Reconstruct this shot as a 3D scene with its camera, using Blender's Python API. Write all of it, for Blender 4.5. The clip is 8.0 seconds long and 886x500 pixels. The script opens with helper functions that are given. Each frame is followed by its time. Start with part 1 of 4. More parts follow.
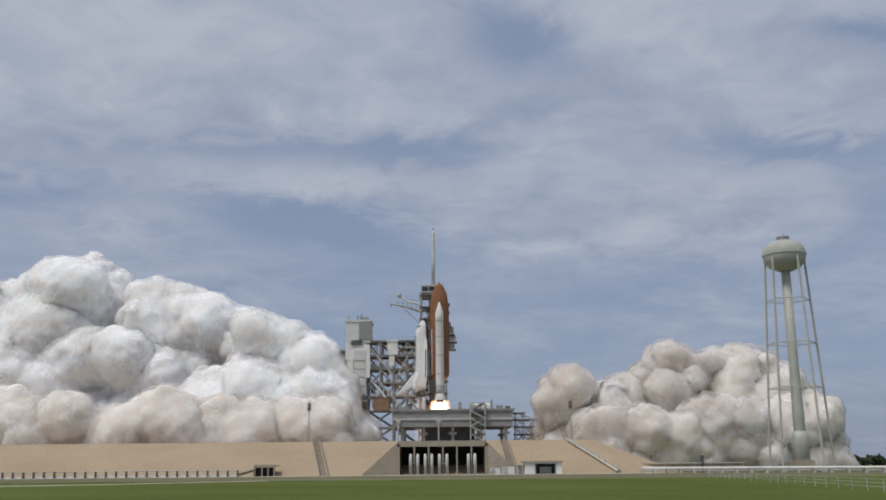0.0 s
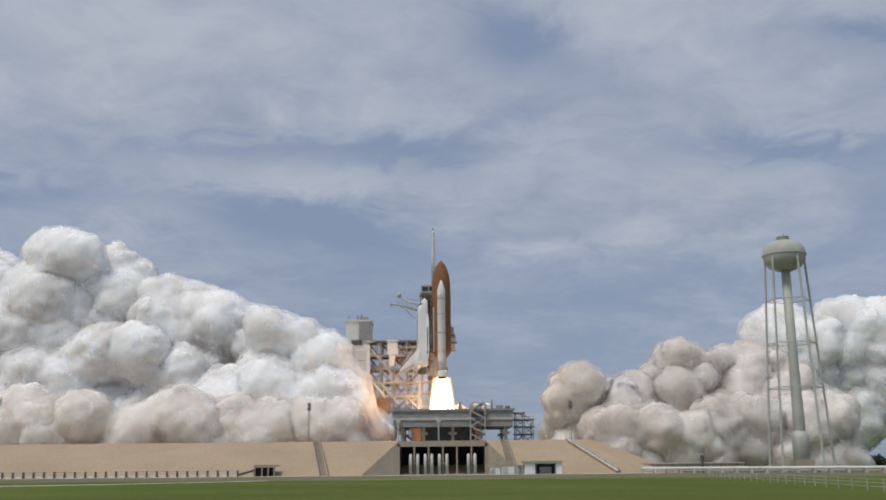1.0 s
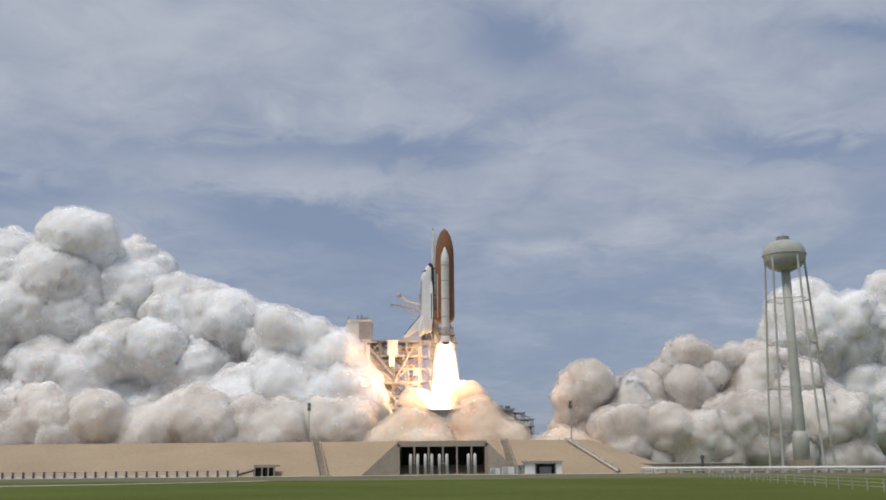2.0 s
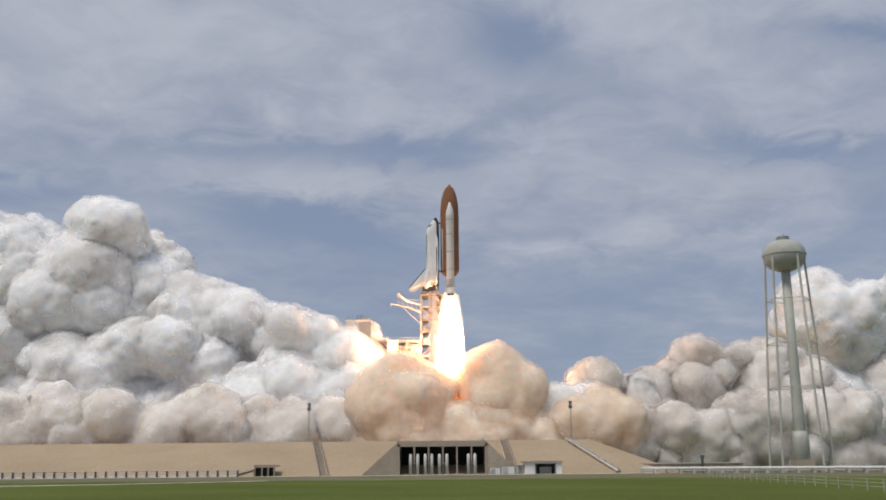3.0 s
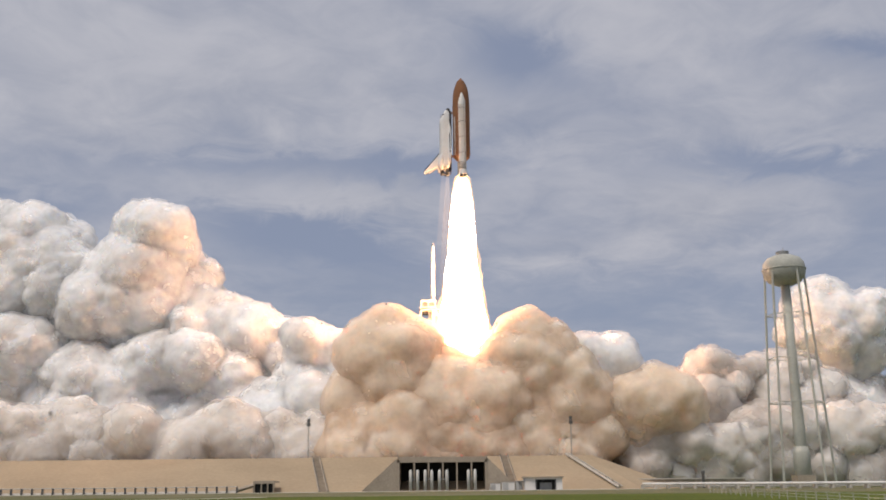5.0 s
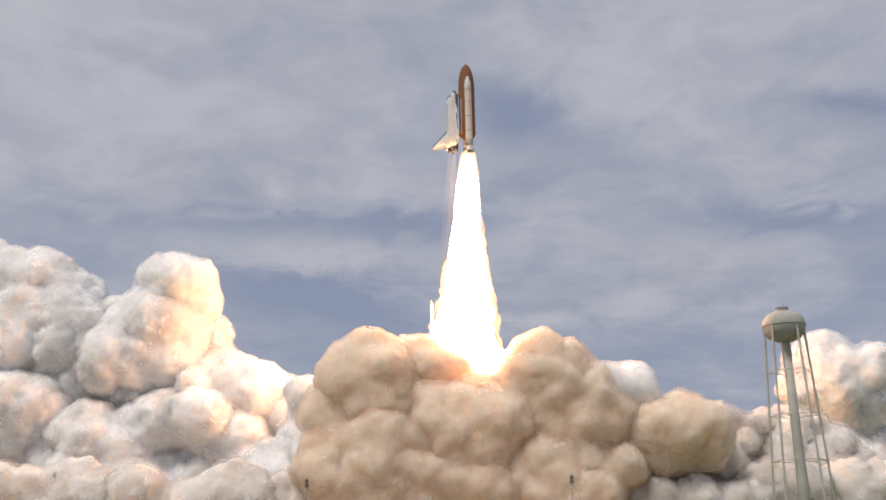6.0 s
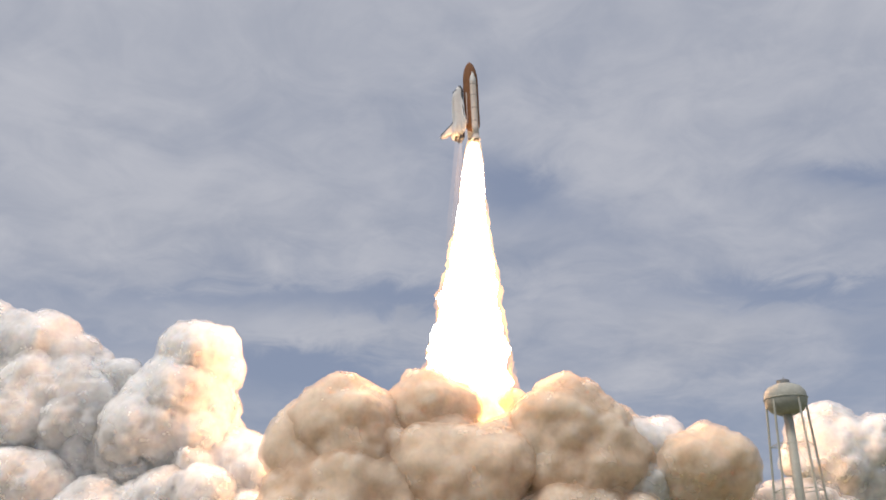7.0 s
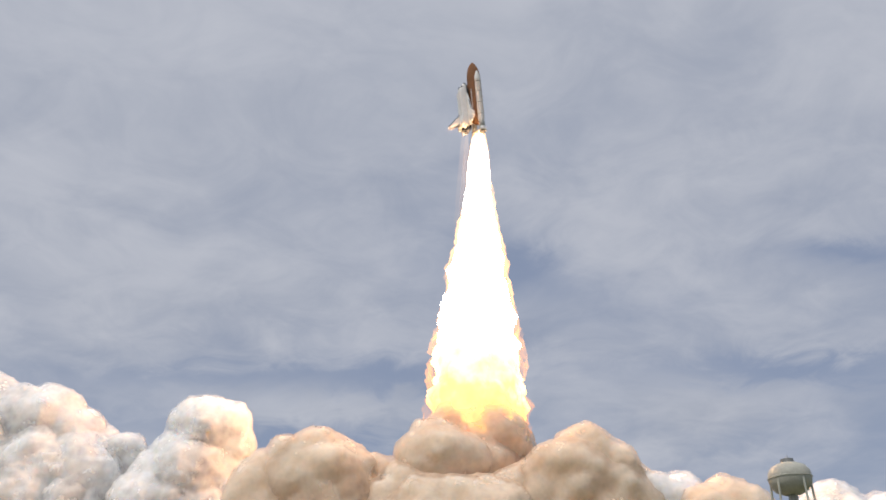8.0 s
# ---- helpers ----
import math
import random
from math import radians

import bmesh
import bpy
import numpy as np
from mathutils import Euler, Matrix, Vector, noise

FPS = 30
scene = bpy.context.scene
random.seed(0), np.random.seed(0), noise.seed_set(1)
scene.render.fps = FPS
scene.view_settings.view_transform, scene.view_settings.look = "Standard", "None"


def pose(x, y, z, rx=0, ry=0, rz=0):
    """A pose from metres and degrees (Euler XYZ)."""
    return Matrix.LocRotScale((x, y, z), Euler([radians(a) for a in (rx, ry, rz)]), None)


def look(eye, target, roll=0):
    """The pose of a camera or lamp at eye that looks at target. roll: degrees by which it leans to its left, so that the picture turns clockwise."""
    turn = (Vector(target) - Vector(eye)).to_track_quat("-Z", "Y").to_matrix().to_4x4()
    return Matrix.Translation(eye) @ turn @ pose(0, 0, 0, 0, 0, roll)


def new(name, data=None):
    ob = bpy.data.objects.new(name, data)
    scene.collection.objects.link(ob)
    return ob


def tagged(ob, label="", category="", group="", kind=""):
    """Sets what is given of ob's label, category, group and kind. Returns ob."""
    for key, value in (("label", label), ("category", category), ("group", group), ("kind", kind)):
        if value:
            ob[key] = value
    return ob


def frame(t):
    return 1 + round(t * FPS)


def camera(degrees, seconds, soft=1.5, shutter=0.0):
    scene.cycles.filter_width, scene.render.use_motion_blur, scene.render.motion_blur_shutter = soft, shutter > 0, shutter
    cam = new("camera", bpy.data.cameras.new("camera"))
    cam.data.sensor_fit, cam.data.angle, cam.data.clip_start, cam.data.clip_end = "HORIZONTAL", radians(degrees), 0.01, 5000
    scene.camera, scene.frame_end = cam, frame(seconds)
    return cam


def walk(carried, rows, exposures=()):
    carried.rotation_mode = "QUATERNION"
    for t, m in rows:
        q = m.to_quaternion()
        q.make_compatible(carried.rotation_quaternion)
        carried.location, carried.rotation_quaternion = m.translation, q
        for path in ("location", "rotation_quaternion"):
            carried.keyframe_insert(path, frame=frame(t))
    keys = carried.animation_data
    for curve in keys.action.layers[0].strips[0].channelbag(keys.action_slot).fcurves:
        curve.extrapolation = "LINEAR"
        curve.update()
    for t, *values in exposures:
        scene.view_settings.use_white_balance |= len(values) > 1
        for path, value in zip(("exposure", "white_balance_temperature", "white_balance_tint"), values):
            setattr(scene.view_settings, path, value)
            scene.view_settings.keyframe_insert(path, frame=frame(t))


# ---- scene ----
import itertools

cam = camera(49.5, 8.0, soft=1.8)
EYE = (0.0, 0.0, 3.0)
CAMERA_ROWS = [  # seconds, tilt, lean, turn
    (0.0, 12.70, 0.50, 0.0), (4.0, 12.70, 0.50, 0.0), (4.4, 12.75, 0.50, 0.0), (5.0, 13.6, 0.58, 0.0),
    (5.5, 14.97, 0.66, 0.0), (6.0, 17.03, 0.85, 0.0), (6.5, 19.35, 1.02, 0.0), (7.0, 21.42, 1.15, 0.0),
    (7.5, 23.52, 1.28, 0.0), (8.0, 26.04, 1.35, 0.0)]
walk(cam, [(t, pose(*EYE, 90 + tilt, lean, turn)) for t, tilt, lean, turn in CAMERA_ROWS],
     [(0.0, 0.0, 6500, 10), (2.0, 0.0, 6500, 10), (3.5, 0.0, 6750, 12), (5.5, 0.04, 7050, 15), (6.5, 0.05, 7000, 14), (8.0, 0.1, 6800, 12)])

# ---- world, sun ----
SUN_UP, SUN_TURN = 60.0, 222.0
world = bpy.data.worlds.new("overcast_sky")
scene.world = world
world.use_nodes = True
wn, wl = world.node_tree.nodes, world.node_tree.links
wn.clear()


def wnode(kind, **values):
    n = wn.new(kind)
    for i, v in values.items():
        n.inputs[int(i[1:])].default_value = v
    return n


def wmath(op, a, b=None, c=None):
    n = wn.new("ShaderNodeMath")
    n.operation = op
    for i, v in enumerate((a, b, c)):
        if v is None:
            continue
        if isinstance(v, (int, float)):
            n.inputs[i].default_value = v
        else:
            wl.new(v, n.inputs[i])
    return n.outputs[0]


coord = wn.new("ShaderNodeTexCoord")
sep = wn.new("ShaderNodeSeparateXYZ")
wl.new(coord.outputs["Generated"], sep.inputs[0])
# a level cloud deck: directions meet a plane overhead, so clouds flatten into streaks towards the horizon
height = wmath("ADD", wmath("MAXIMUM", sep.outputs[2], 0.0), 0.16)
flat = wn.new("ShaderNodeCombineXYZ")
wl.new(wmath("DIVIDE", sep.outputs[0], height), flat.inputs[0])
wl.new(wmath("DIVIDE", sep.outputs[1], height), flat.inputs[1])


def cloud_noise(scale, detail, rough, distort, shift):
    move = wn.new("ShaderNodeVectorMath")
    move.operation = "ADD"
    move.inputs[1].default_value = shift
    wl.new(flat.outputs[0], move.inputs[0])
    n = wn.new("ShaderNodeTexNoise")
    n.inputs["Scale"].default_value = scale
    n.inputs["Detail"].default_value = detail
    n.inputs["Roughness"].default_value = rough
    n.inputs["Distortion"].default_value = distort
    wl.new(move.outputs[0], n.inputs["Vector"])
    return n.outputs["Fac"]


def wramp(value, lo, hi):
    n = wn.new("ShaderNodeMapRange")
    n.interpolation_type = "SMOOTHSTEP"
    n.inputs[1].default_value, n.inputs[2].default_value = lo, hi
    wl.new(value, n.inputs[0])
    return n.outputs[0]


broad = cloud_noise(0.9, 5.0, 0.5, 0.3, (3.1, 0.4, 0.0))
fine = cloud_noise(2.6, 8.0, 0.55, 0.5, (7.7, 2.2, 0.0))
wisps = cloud_noise(7.0, 7.0, 0.6, 0.8, (1.3, 5.1, 0.0))

# the larger blue gaps and cloud masses: tangent of bearing, tangent of elevation, half sizes, slope, strength
DECK = [(0.105, 0.462, 0.075, 0.040, -0.15, -0.34), (-0.02, 0.335, 0.12, 0.022, 0.0, -0.26), (0.385, 0.335, 0.12, 0.018, 0.0, -0.30),
        (-0.46, 0.290, 0.09, 0.020, -0.05, -0.26), (-0.14, 0.255, 0.13, 0.024, -0.16, -0.30), (0.47, 0.475, 0.06, 0.018, 0.0, -0.30),
        (-0.26, 0.345, 0.12, 0.014, 0.0, -0.16), (0.27, 0.285, 0.09, 0.035, 0.05, 0.22), (-0.10, 0.300, 0.12, 0.020, 0.0, 0.16),
        (-0.25, 0.430, 0.22, 0.060, 0.0, 0.12), (-0.35, 0.275, 0.18, 0.020, -0.12, 0.14), (0.16, 0.240, 0.14, 0.020, 0.0, 0.10)]
sway_x = wmath("MULTIPLY", wmath("SUBTRACT", fine, 0.5), 0.16)
sway_z = wmath("MULTIPLY", wmath("SUBTRACT", wisps, 0.5), 0.07)
ahead = wmath("MAXIMUM", sep.outputs[1], 0.05)
bearing = wmath("ADD", wmath("DIVIDE", sep.outputs[0], ahead), sway_x)
lift = wmath("ADD", wmath("DIVIDE", sep.outputs[2], ahead), sway_z)
deck = 0.0
for a0, e0, wide, tall, slope, strength in DECK:
    across = wmath("SUBTRACT", bearing, a0)
    up = wmath("SUBTRACT", wmath("SUBTRACT", lift, e0), wmath("MULTIPLY", across, slope))
    q = wmath("ADD", wmath("POWER", wmath("ABSOLUTE", wmath("DIVIDE", across, wide)), 2.0), wmath("POWER", wmath("ABSOLUTE", wmath("DIVIDE", up, tall)), 2.0))
    deck = wmath("ADD", wmath("MULTIPLY", wmath("POWER", 2.718, wmath("MULTIPLY", q, -1.0)), strength), deck)
rise = wmath("MULTIPLY", wmath("SUBTRACT", sep.outputs[2], 0.28), 0.75)
grain = wmath("ADD", wmath("MULTIPLY", broad, 0.45), wmath("ADD", wmath("MULTIPLY", fine, 0.38), wmath("MULTIPLY", wisps, 0.17)))
cover = wramp(wmath("ADD", wmath("ADD", grain, rise), deck), 0.22, 0.74)
sky = wn.new("ShaderNodeTexSky")
sky.sky_type, sky.sun_disc = "NISHITA", False
sky.sun_elevation, sky.sun_rotation = radians(SUN_UP), radians(SUN_TURN)
sky.dust_density, sky.air_density = 1.5, 1.0


def wmix(fac, a, b):
    n = wn.new("ShaderNodeMix")
    n.data_type = "RGBA"
    for i, v in ((0, fac), (6, a), (7, b)):
        if isinstance(v, (int, float, tuple)):
            n.inputs[i].default_value = v
        else:
            wl.new(v, n.inputs[i])
    return n.outputs[2]


thin = wmix(0.82, sky.outputs[0], (2.35, 2.92, 4.2, 1))
cloud = wmix(wramp(wmath("ADD", wmath("MULTIPLY", fine, 0.6), wmath("MULTIPLY", wisps, 0.4)), 0.3, 0.68), (3.35, 3.8, 4.7, 1), (4.45, 4.85, 5.65, 1))
both = wmix(cover, thin, cloud)
back = wn.new("ShaderNodeBackground")
back.inputs["Strength"].default_value = 0.1
wl.new(both, back.inputs["Color"])
wout = wn.new("ShaderNodeOutputWorld")
wl.new(back.outputs[0], wout.inputs["Surface"])

sun = new("sun", bpy.data.lights.new("sun", "SUN"))
sun.data.energy, sun.data.angle, sun.data.color = 2.0, radians(10), (1.0, 0.95, 0.88)
az = radians(SUN_TURN)
sun.matrix_world = look((math.sin(az) * 500, math.cos(az) * 500, 500 * math.tan(radians(SUN_UP))), (0, 0, 0))


# ---- materials ----
def mat(name, colour, rough=0.7, metal=0.0, scale=0.5, vary=0.25, bump=0.0, stain=None, fine_scale=8.0, gloss=0.3):
    m = bpy.data.materials.new(name)
    m.use_nodes = True
    nt = m.node_tree
    b = nt.nodes["Principled BSDF"]
    b.inputs["Roughness"].default_value, b.inputs["Metallic"].default_value = rough, metal
    tc = nt.nodes.new("ShaderNodeTexCoord")
    info = nt.nodes.new("ShaderNodeObjectInfo")
    n1 = nt.nodes.new("ShaderNodeTexNoise")
    n1.inputs["Scale"].default_value, n1.inputs["Detail"].default_value = scale, 5
    n2 = nt.nodes.new("ShaderNodeTexNoise")
    n2.inputs["Scale"].default_value, n2.inputs["Detail"].default_value = scale * fine_scale, 4
    for n in (n1, n2):
        nt.links.new(tc.outputs["Object"], n.inputs["Vector"])
    add = nt.nodes.new("ShaderNodeMath")
    add.operation = "MULTIPLY_ADD"
    nt.links.new(n2.outputs["Fac"], add.inputs[0])
    add.inputs[1].default_value = 0.5
    half = nt.nodes.new("ShaderNodeMath")
    half.operation = "MULTIPLY_ADD"
    nt.links.new(n1.outputs["Fac"], half.inputs[0])
    half.inputs[1].default_value = 0.7
    rnd = nt.nodes.new("ShaderNodeMath")
    rnd.operation = "MULTIPLY"
    nt.links.new(info.outputs["Random"], rnd.inputs[0])
    rnd.inputs[1].default_value = 0.12
    nt.links.new(rnd.outputs[0], half.inputs[2])
    nt.links.new(half.outputs[0], add.inputs[2])
    mix = nt.nodes.new("ShaderNodeMix")
    mix.data_type = "RGBA"
    rng = nt.nodes.new("ShaderNodeMapRange")
    rng.inputs[1].default_value, rng.inputs[2].default_value = 0.4, 0.9
    nt.links.new(add.outputs[0], rng.inputs[0])
    nt.links.new(rng.outputs[0], mix.inputs[0])
    low = stain or tuple(c * (1 - vary) for c in colour)
    mix.inputs[6].default_value = (*low, 1)
    mix.inputs[7].default_value = (*[min(c * (1 + vary * 0.6), 0.95) for c in colour], 1)
    nt.links.new(mix.outputs[2], b.inputs["Base Color"])
    if bump:
        bp = nt.nodes.new("ShaderNodeBump")
        bp.inputs["Strength"].default_value, bp.inputs["Distance"].default_value = 0.6, bump
        nt.links.new(n2.outputs["Fac"], bp.inputs["Height"])
        nt.links.new(bp.outputs[0], b.inputs["Normal"])
    b.inputs["Specular IOR Level"].default_value = gloss
    return m


GRASS = mat("mown_grass", (0.112, 0.136, 0.042), 0.95, 0, 0.02, 0.4, 0.05, fine_scale=50, gloss=0.0)
EARTH = mat("dry_embankment", (0.42, 0.33, 0.23), 0.9, 0, 0.03, 0.2, 0.1, fine_scale=25, gloss=0.0)
CONCRETE = mat("weathered_concrete", (0.40, 0.34, 0.27), 0.85, 0, 0.2, 0.25, 0.02)
PALE = mat("pale_concrete", (0.55, 0.52, 0.47), 0.85, 0, 0.2, 0.2, 0.02)
ROAD = mat("bare_gravel", (0.22, 0.195, 0.14), 0.95, 0, 0.04, 0.3, 0.02, stain=(0.11, 0.12, 0.06), fine_scale=20, gloss=0.0)
# near-black colour that stands for the shade inside openings
DARK = mat("interior_shade", (0.03, 0.03, 0.03), 0.9, 0, 0.3, 0.3)
WHITE = mat("white_paint", (0.74, 0.73, 0.70), 0.5, 0, 0.3, 0.12)
CLAD = mat("pale_grey_cladding", (0.60, 0.61, 0.59), 0.6, 0, 0.4, 0.15)
STEEL = mat("grey_painted_steel", (0.30, 0.31, 0.31), 0.6, 0.1, 0.3, 0.3, 0.01)
PALESTEEL = mat("light_grey_steel", (0.46, 0.46, 0.44), 0.6, 0.1, 0.3, 0.25)
RUST = mat("rusty_steel", (0.26, 0.17, 0.11), 0.85, 0.1, 0.4, 0.4)
DARKSTEEL = mat("dark_steel", (0.12, 0.12, 0.12), 0.7, 0.2, 0.4, 0.3)
FOAM = mat("orange_insulation_foam", (0.26, 0.122, 0.062), 0.9, 0, 0.25, 0.25, 0.03)
BOOSTER = mat("white_booster_paint", (0.72, 0.71, 0.68), 0.5, 0, 0.2, 0.1)
TILE = mat("black_tiles", (0.03, 0.03, 0.035), 0.6, 0, 0.5, 0.3)
BLANKET = mat("white_insulation_blanket", (0.76, 0.76, 0.75), 0.75, 0, 0.4, 0.1)
TANKPAINT = mat("greenish_grey_paint", (0.46, 0.47, 0.42), 0.55, 0, 0.15, 0.22)
TREE = mat("far_foliage", (0.045, 0.06, 0.03), 0.95, 0, 0.1, 0.5)
MAST = mat("pale_fibreglass", (0.62, 0.66, 0.62), 0.5, 0, 0.3, 0.1)


def smoke_material(name, colour, deep, veil=None, scale=0.08, depth=12.0):
    """Light-scattering smoke; a veil (least, most) lets part of the light through, in wisps."""
    m = bpy.data.materials.new(name)
    m.use_nodes = True
    nt = m.node_tree
    nt.nodes.clear()
    tc = nt.nodes.new("ShaderNodeTexCoord")
    info = nt.nodes.new("ShaderNodeObjectInfo")
    shift = nt.nodes.new("ShaderNodeVectorMath")
    shift.operation = "MULTIPLY_ADD"
    shift.inputs[1].default_value = (40, 40, 40)
    rnd = nt.nodes.new("ShaderNodeCombineXYZ")
    nt.links.new(info.outputs["Random"], rnd.inputs[0])
    nt.links.new(rnd.outputs[0], shift.inputs[0])
    nt.links.new(tc.outputs["Object"], shift.inputs[2])

    def noise_of(size, detail, lo, hi, out_lo, out_hi):
        n = nt.nodes.new("ShaderNodeTexNoise")
        n.inputs["Scale"].default_value, n.inputs["Detail"].default_value = size, detail
        n.inputs["Roughness"].default_value = 0.6
        nt.links.new(shift.outputs[0], n.inputs["Vector"])
        r = nt.nodes.new("ShaderNodeMapRange")
        for i, v in enumerate((lo, hi, out_lo, out_hi)):
            r.inputs[i + 1].default_value = v
        nt.links.new(n.outputs["Fac"], r.inputs[0])
        return r.outputs[0]

    mix = nt.nodes.new("ShaderNodeMix")
    mix.data_type = "RGBA"
    nt.links.new(noise_of(0.035, 4, 0.36, 0.58, 0, 1), mix.inputs[0])
    mix.inputs[6].default_value, mix.inputs[7].default_value = (*deep, 1), (*colour, 1)
    if veil:
        near, through_light = nt.nodes.new("ShaderNodeBsdfDiffuse"), nt.nodes.new("ShaderNodeBsdfTranslucent")
        body = nt.nodes.new("ShaderNodeMixShader")
        body.inputs[0].default_value = 0.5
        for k, lobe in enumerate((near, through_light)):
            nt.links.new(mix.outputs[2], lobe.inputs["Color"])
            nt.links.new(lobe.outputs[0], body.inputs[k + 1])
    else:
        body = nt.nodes.new("ShaderNodeBsdfPrincipled")
        nt.links.new(mix.outputs[2], body.inputs["Base Color"])
        body.inputs["Roughness"].default_value, body.inputs["Specular IOR Level"].default_value = 1.0, 0.0
        body.inputs["Subsurface Weight"].default_value, body.inputs["Subsurface Scale"].default_value = 1.0, depth
        body.inputs["Subsurface Radius"].default_value = (1.0, 0.9, 0.8)
    last = body
    if veil:
        clear = nt.nodes.new("ShaderNodeBsdfTransparent")
        last = nt.nodes.new("ShaderNodeMixShader")
        nt.links.new(noise_of(scale, 3, 0.36, 0.66, veil[0], veil[1]), last.inputs[0])
        nt.links.new(clear.outputs[0], last.inputs[1])
        nt.links.new(body.outputs[0], last.inputs[2])
    out = nt.nodes.new("ShaderNodeOutputMaterial")
    nt.links.new(last.outputs[0], out.inputs["Surface"])
    return m


# the third pair holds dust and also the shade low in the cloud
SMOKE_COLOURS = {"steam": ((0.95, 0.95, 0.95), (0.74, 0.72, 0.70)), "tan": ((0.91, 0.79, 0.67), (0.82, 0.65, 0.51)), "dusty_shaded": ((0.83, 0.79, 0.75), (0.54, 0.49, 0.45))}
SMOKE_MATS = {k: (smoke_material(k + "_smoke", *c),
                  smoke_material(k + "_smoke_veil", *c, (0.28, 0.6) if k == "tan" else (0.2, 0.56))) for k, c in SMOKE_COLOURS.items()}


def flame_material(name, stops, length, veil=None):
    """Emission whose colour and strength fall along the plume, from its top (0) down to its length."""
    m = bpy.data.materials.new(name)
    m.use_nodes = True
    nt = m.node_tree
    nt.nodes.clear()
    tc = nt.nodes.new("ShaderNodeTexCoord")
    sp = nt.nodes.new("ShaderNodeSeparateXYZ")
    nt.links.new(tc.outputs["Object"], sp.inputs[0])
    n = nt.nodes.new("ShaderNodeTexNoise")
    n.inputs["Scale"].default_value, n.inputs["Detail"].default_value = 0.09, 6
    nt.links.new(tc.outputs["Object"], n.inputs["Vector"])
    wob = nt.nodes.new("ShaderNodeMath")
    wob.operation = "MULTIPLY_ADD"
    nt.links.new(n.outputs["Fac"], wob.inputs[0])
    wob.inputs[1].default_value = -60.0
    nt.links.new(sp.outputs[2], wob.inputs[2])
    rng = nt.nodes.new("ShaderNodeMapRange")
    rng.inputs[1].default_value, rng.inputs[2].default_value = -30.0, -length - 30.0
    nt.links.new(wob.outputs[0], rng.inputs[0])
    col = nt.nodes.new("ShaderNodeValToRGB")
    power = nt.nodes.new("ShaderNodeValToRGB")
    els = col.color_ramp.elements
    pls = power.color_ramp.elements
    for i, (at, c, s) in enumerate(stops):
        e = els[i] if i < 2 else els.new(at)
        e.position, e.color = at, (*c, 1)
        p = pls[i] if i < 2 else pls.new(at)
        p.position, p.color = at, (s / 500, s / 500, s / 500, 1)
    nt.links.new(rng.outputs[0], col.inputs[0])
    nt.links.new(rng.outputs[0], power.inputs[0])
    mul = nt.nodes.new("ShaderNodeMath")
    mul.operation = "MULTIPLY"
    nt.links.new(power.outputs[0], mul.inputs[0])
    mul.inputs[1].default_value = 500.0
    em = nt.nodes.new("ShaderNodeEmission")
    nt.links.new(col.outputs[0], em.inputs["Color"])
    nt.links.new(mul.outputs[0], em.inputs["Strength"])
    out = nt.nodes.new("ShaderNodeOutputMaterial")
    last = em
    if veil:
        clear = nt.nodes.new("ShaderNodeBsdfTransparent")
        last = nt.nodes.new("ShaderNodeMixShader")
        wisp = nt.nodes.new("ShaderNodeTexNoise")
        wisp.inputs["Scale"].default_value, wisp.inputs["Detail"].default_value = 0.08, 3
        nt.links.new(tc.outputs["Object"], wisp.inputs["Vector"])
        amount = nt.nodes.new("ShaderNodeMapRange")
        for i, v in enumerate((0.35, 0.65, *veil)):
            amount.inputs[i + 1].default_value = v
        nt.links.new(wisp.outputs["Fac"], amount.inputs[0])
        nt.links.new(amount.outputs[0], last.inputs[0])
        nt.links.new(clear.outputs[0], last.inputs[1])
        nt.links.new(em.outputs[0], last.inputs[2])
    nt.links.new(last.outputs[0], out.inputs["Surface"])
    return m


FLAME = flame_material("white_hot_flame", [
    (0.0, (1.0, 0.66, 0.36), 6), (0.03, (1.0, 0.62, 0.34), 14), (0.1, (1.0, 0.57, 0.32), 65), (0.55, (1.0, 0.55, 0.31), 65),
    (0.66, (1.0, 0.62, 0.26), 8), (0.84, (1.0, 0.56, 0.20), 2.4), (1.0, (1.0, 0.48, 0.20), 1.2)], 222.0)
# ragged flame edge; the halo of glow round the plume is built in too
FLAME_VEIL = flame_material("flame_fringe_and_halo", [
    (0.0, (1.0, 0.60, 0.30), 4.0), (0.3, (1.0, 0.55, 0.22), 7.0), (0.7, (1.0, 0.46, 0.16), 4.0), (1.0, (1.0, 0.40, 0.16), 1.8)], 190.0, (0.0, 0.24))


STREAK = flame_material("faint_engine_exhaust", [(0.0, (1.0, 0.85, 0.80), 1.0), (0.3, (1.0, 0.80, 0.76), 0.8), (1.0, (0.9, 0.78, 0.78), 0.55)], 80.0, (0.02, 0.13))


# ---- mesh helpers ----
def box(bm, x0, x1, y0, y1, z0, z1):
    v = [bm.verts.new(p) for p in ((x0, y0, z0), (x1, y0, z0), (x1, y1, z0), (x0, y1, z0),
                                   (x0, y0, z1), (x1, y0, z1), (x1, y1, z1), (x0, y1, z1))]
    for f in ((3, 2, 1, 0), (4, 5, 6, 7), (0, 1, 5, 4), (1, 2, 6, 5), (2, 3, 7, 6), (3, 0, 4, 7)):
        bm.faces.new([v[i] for i in f])
    return bm


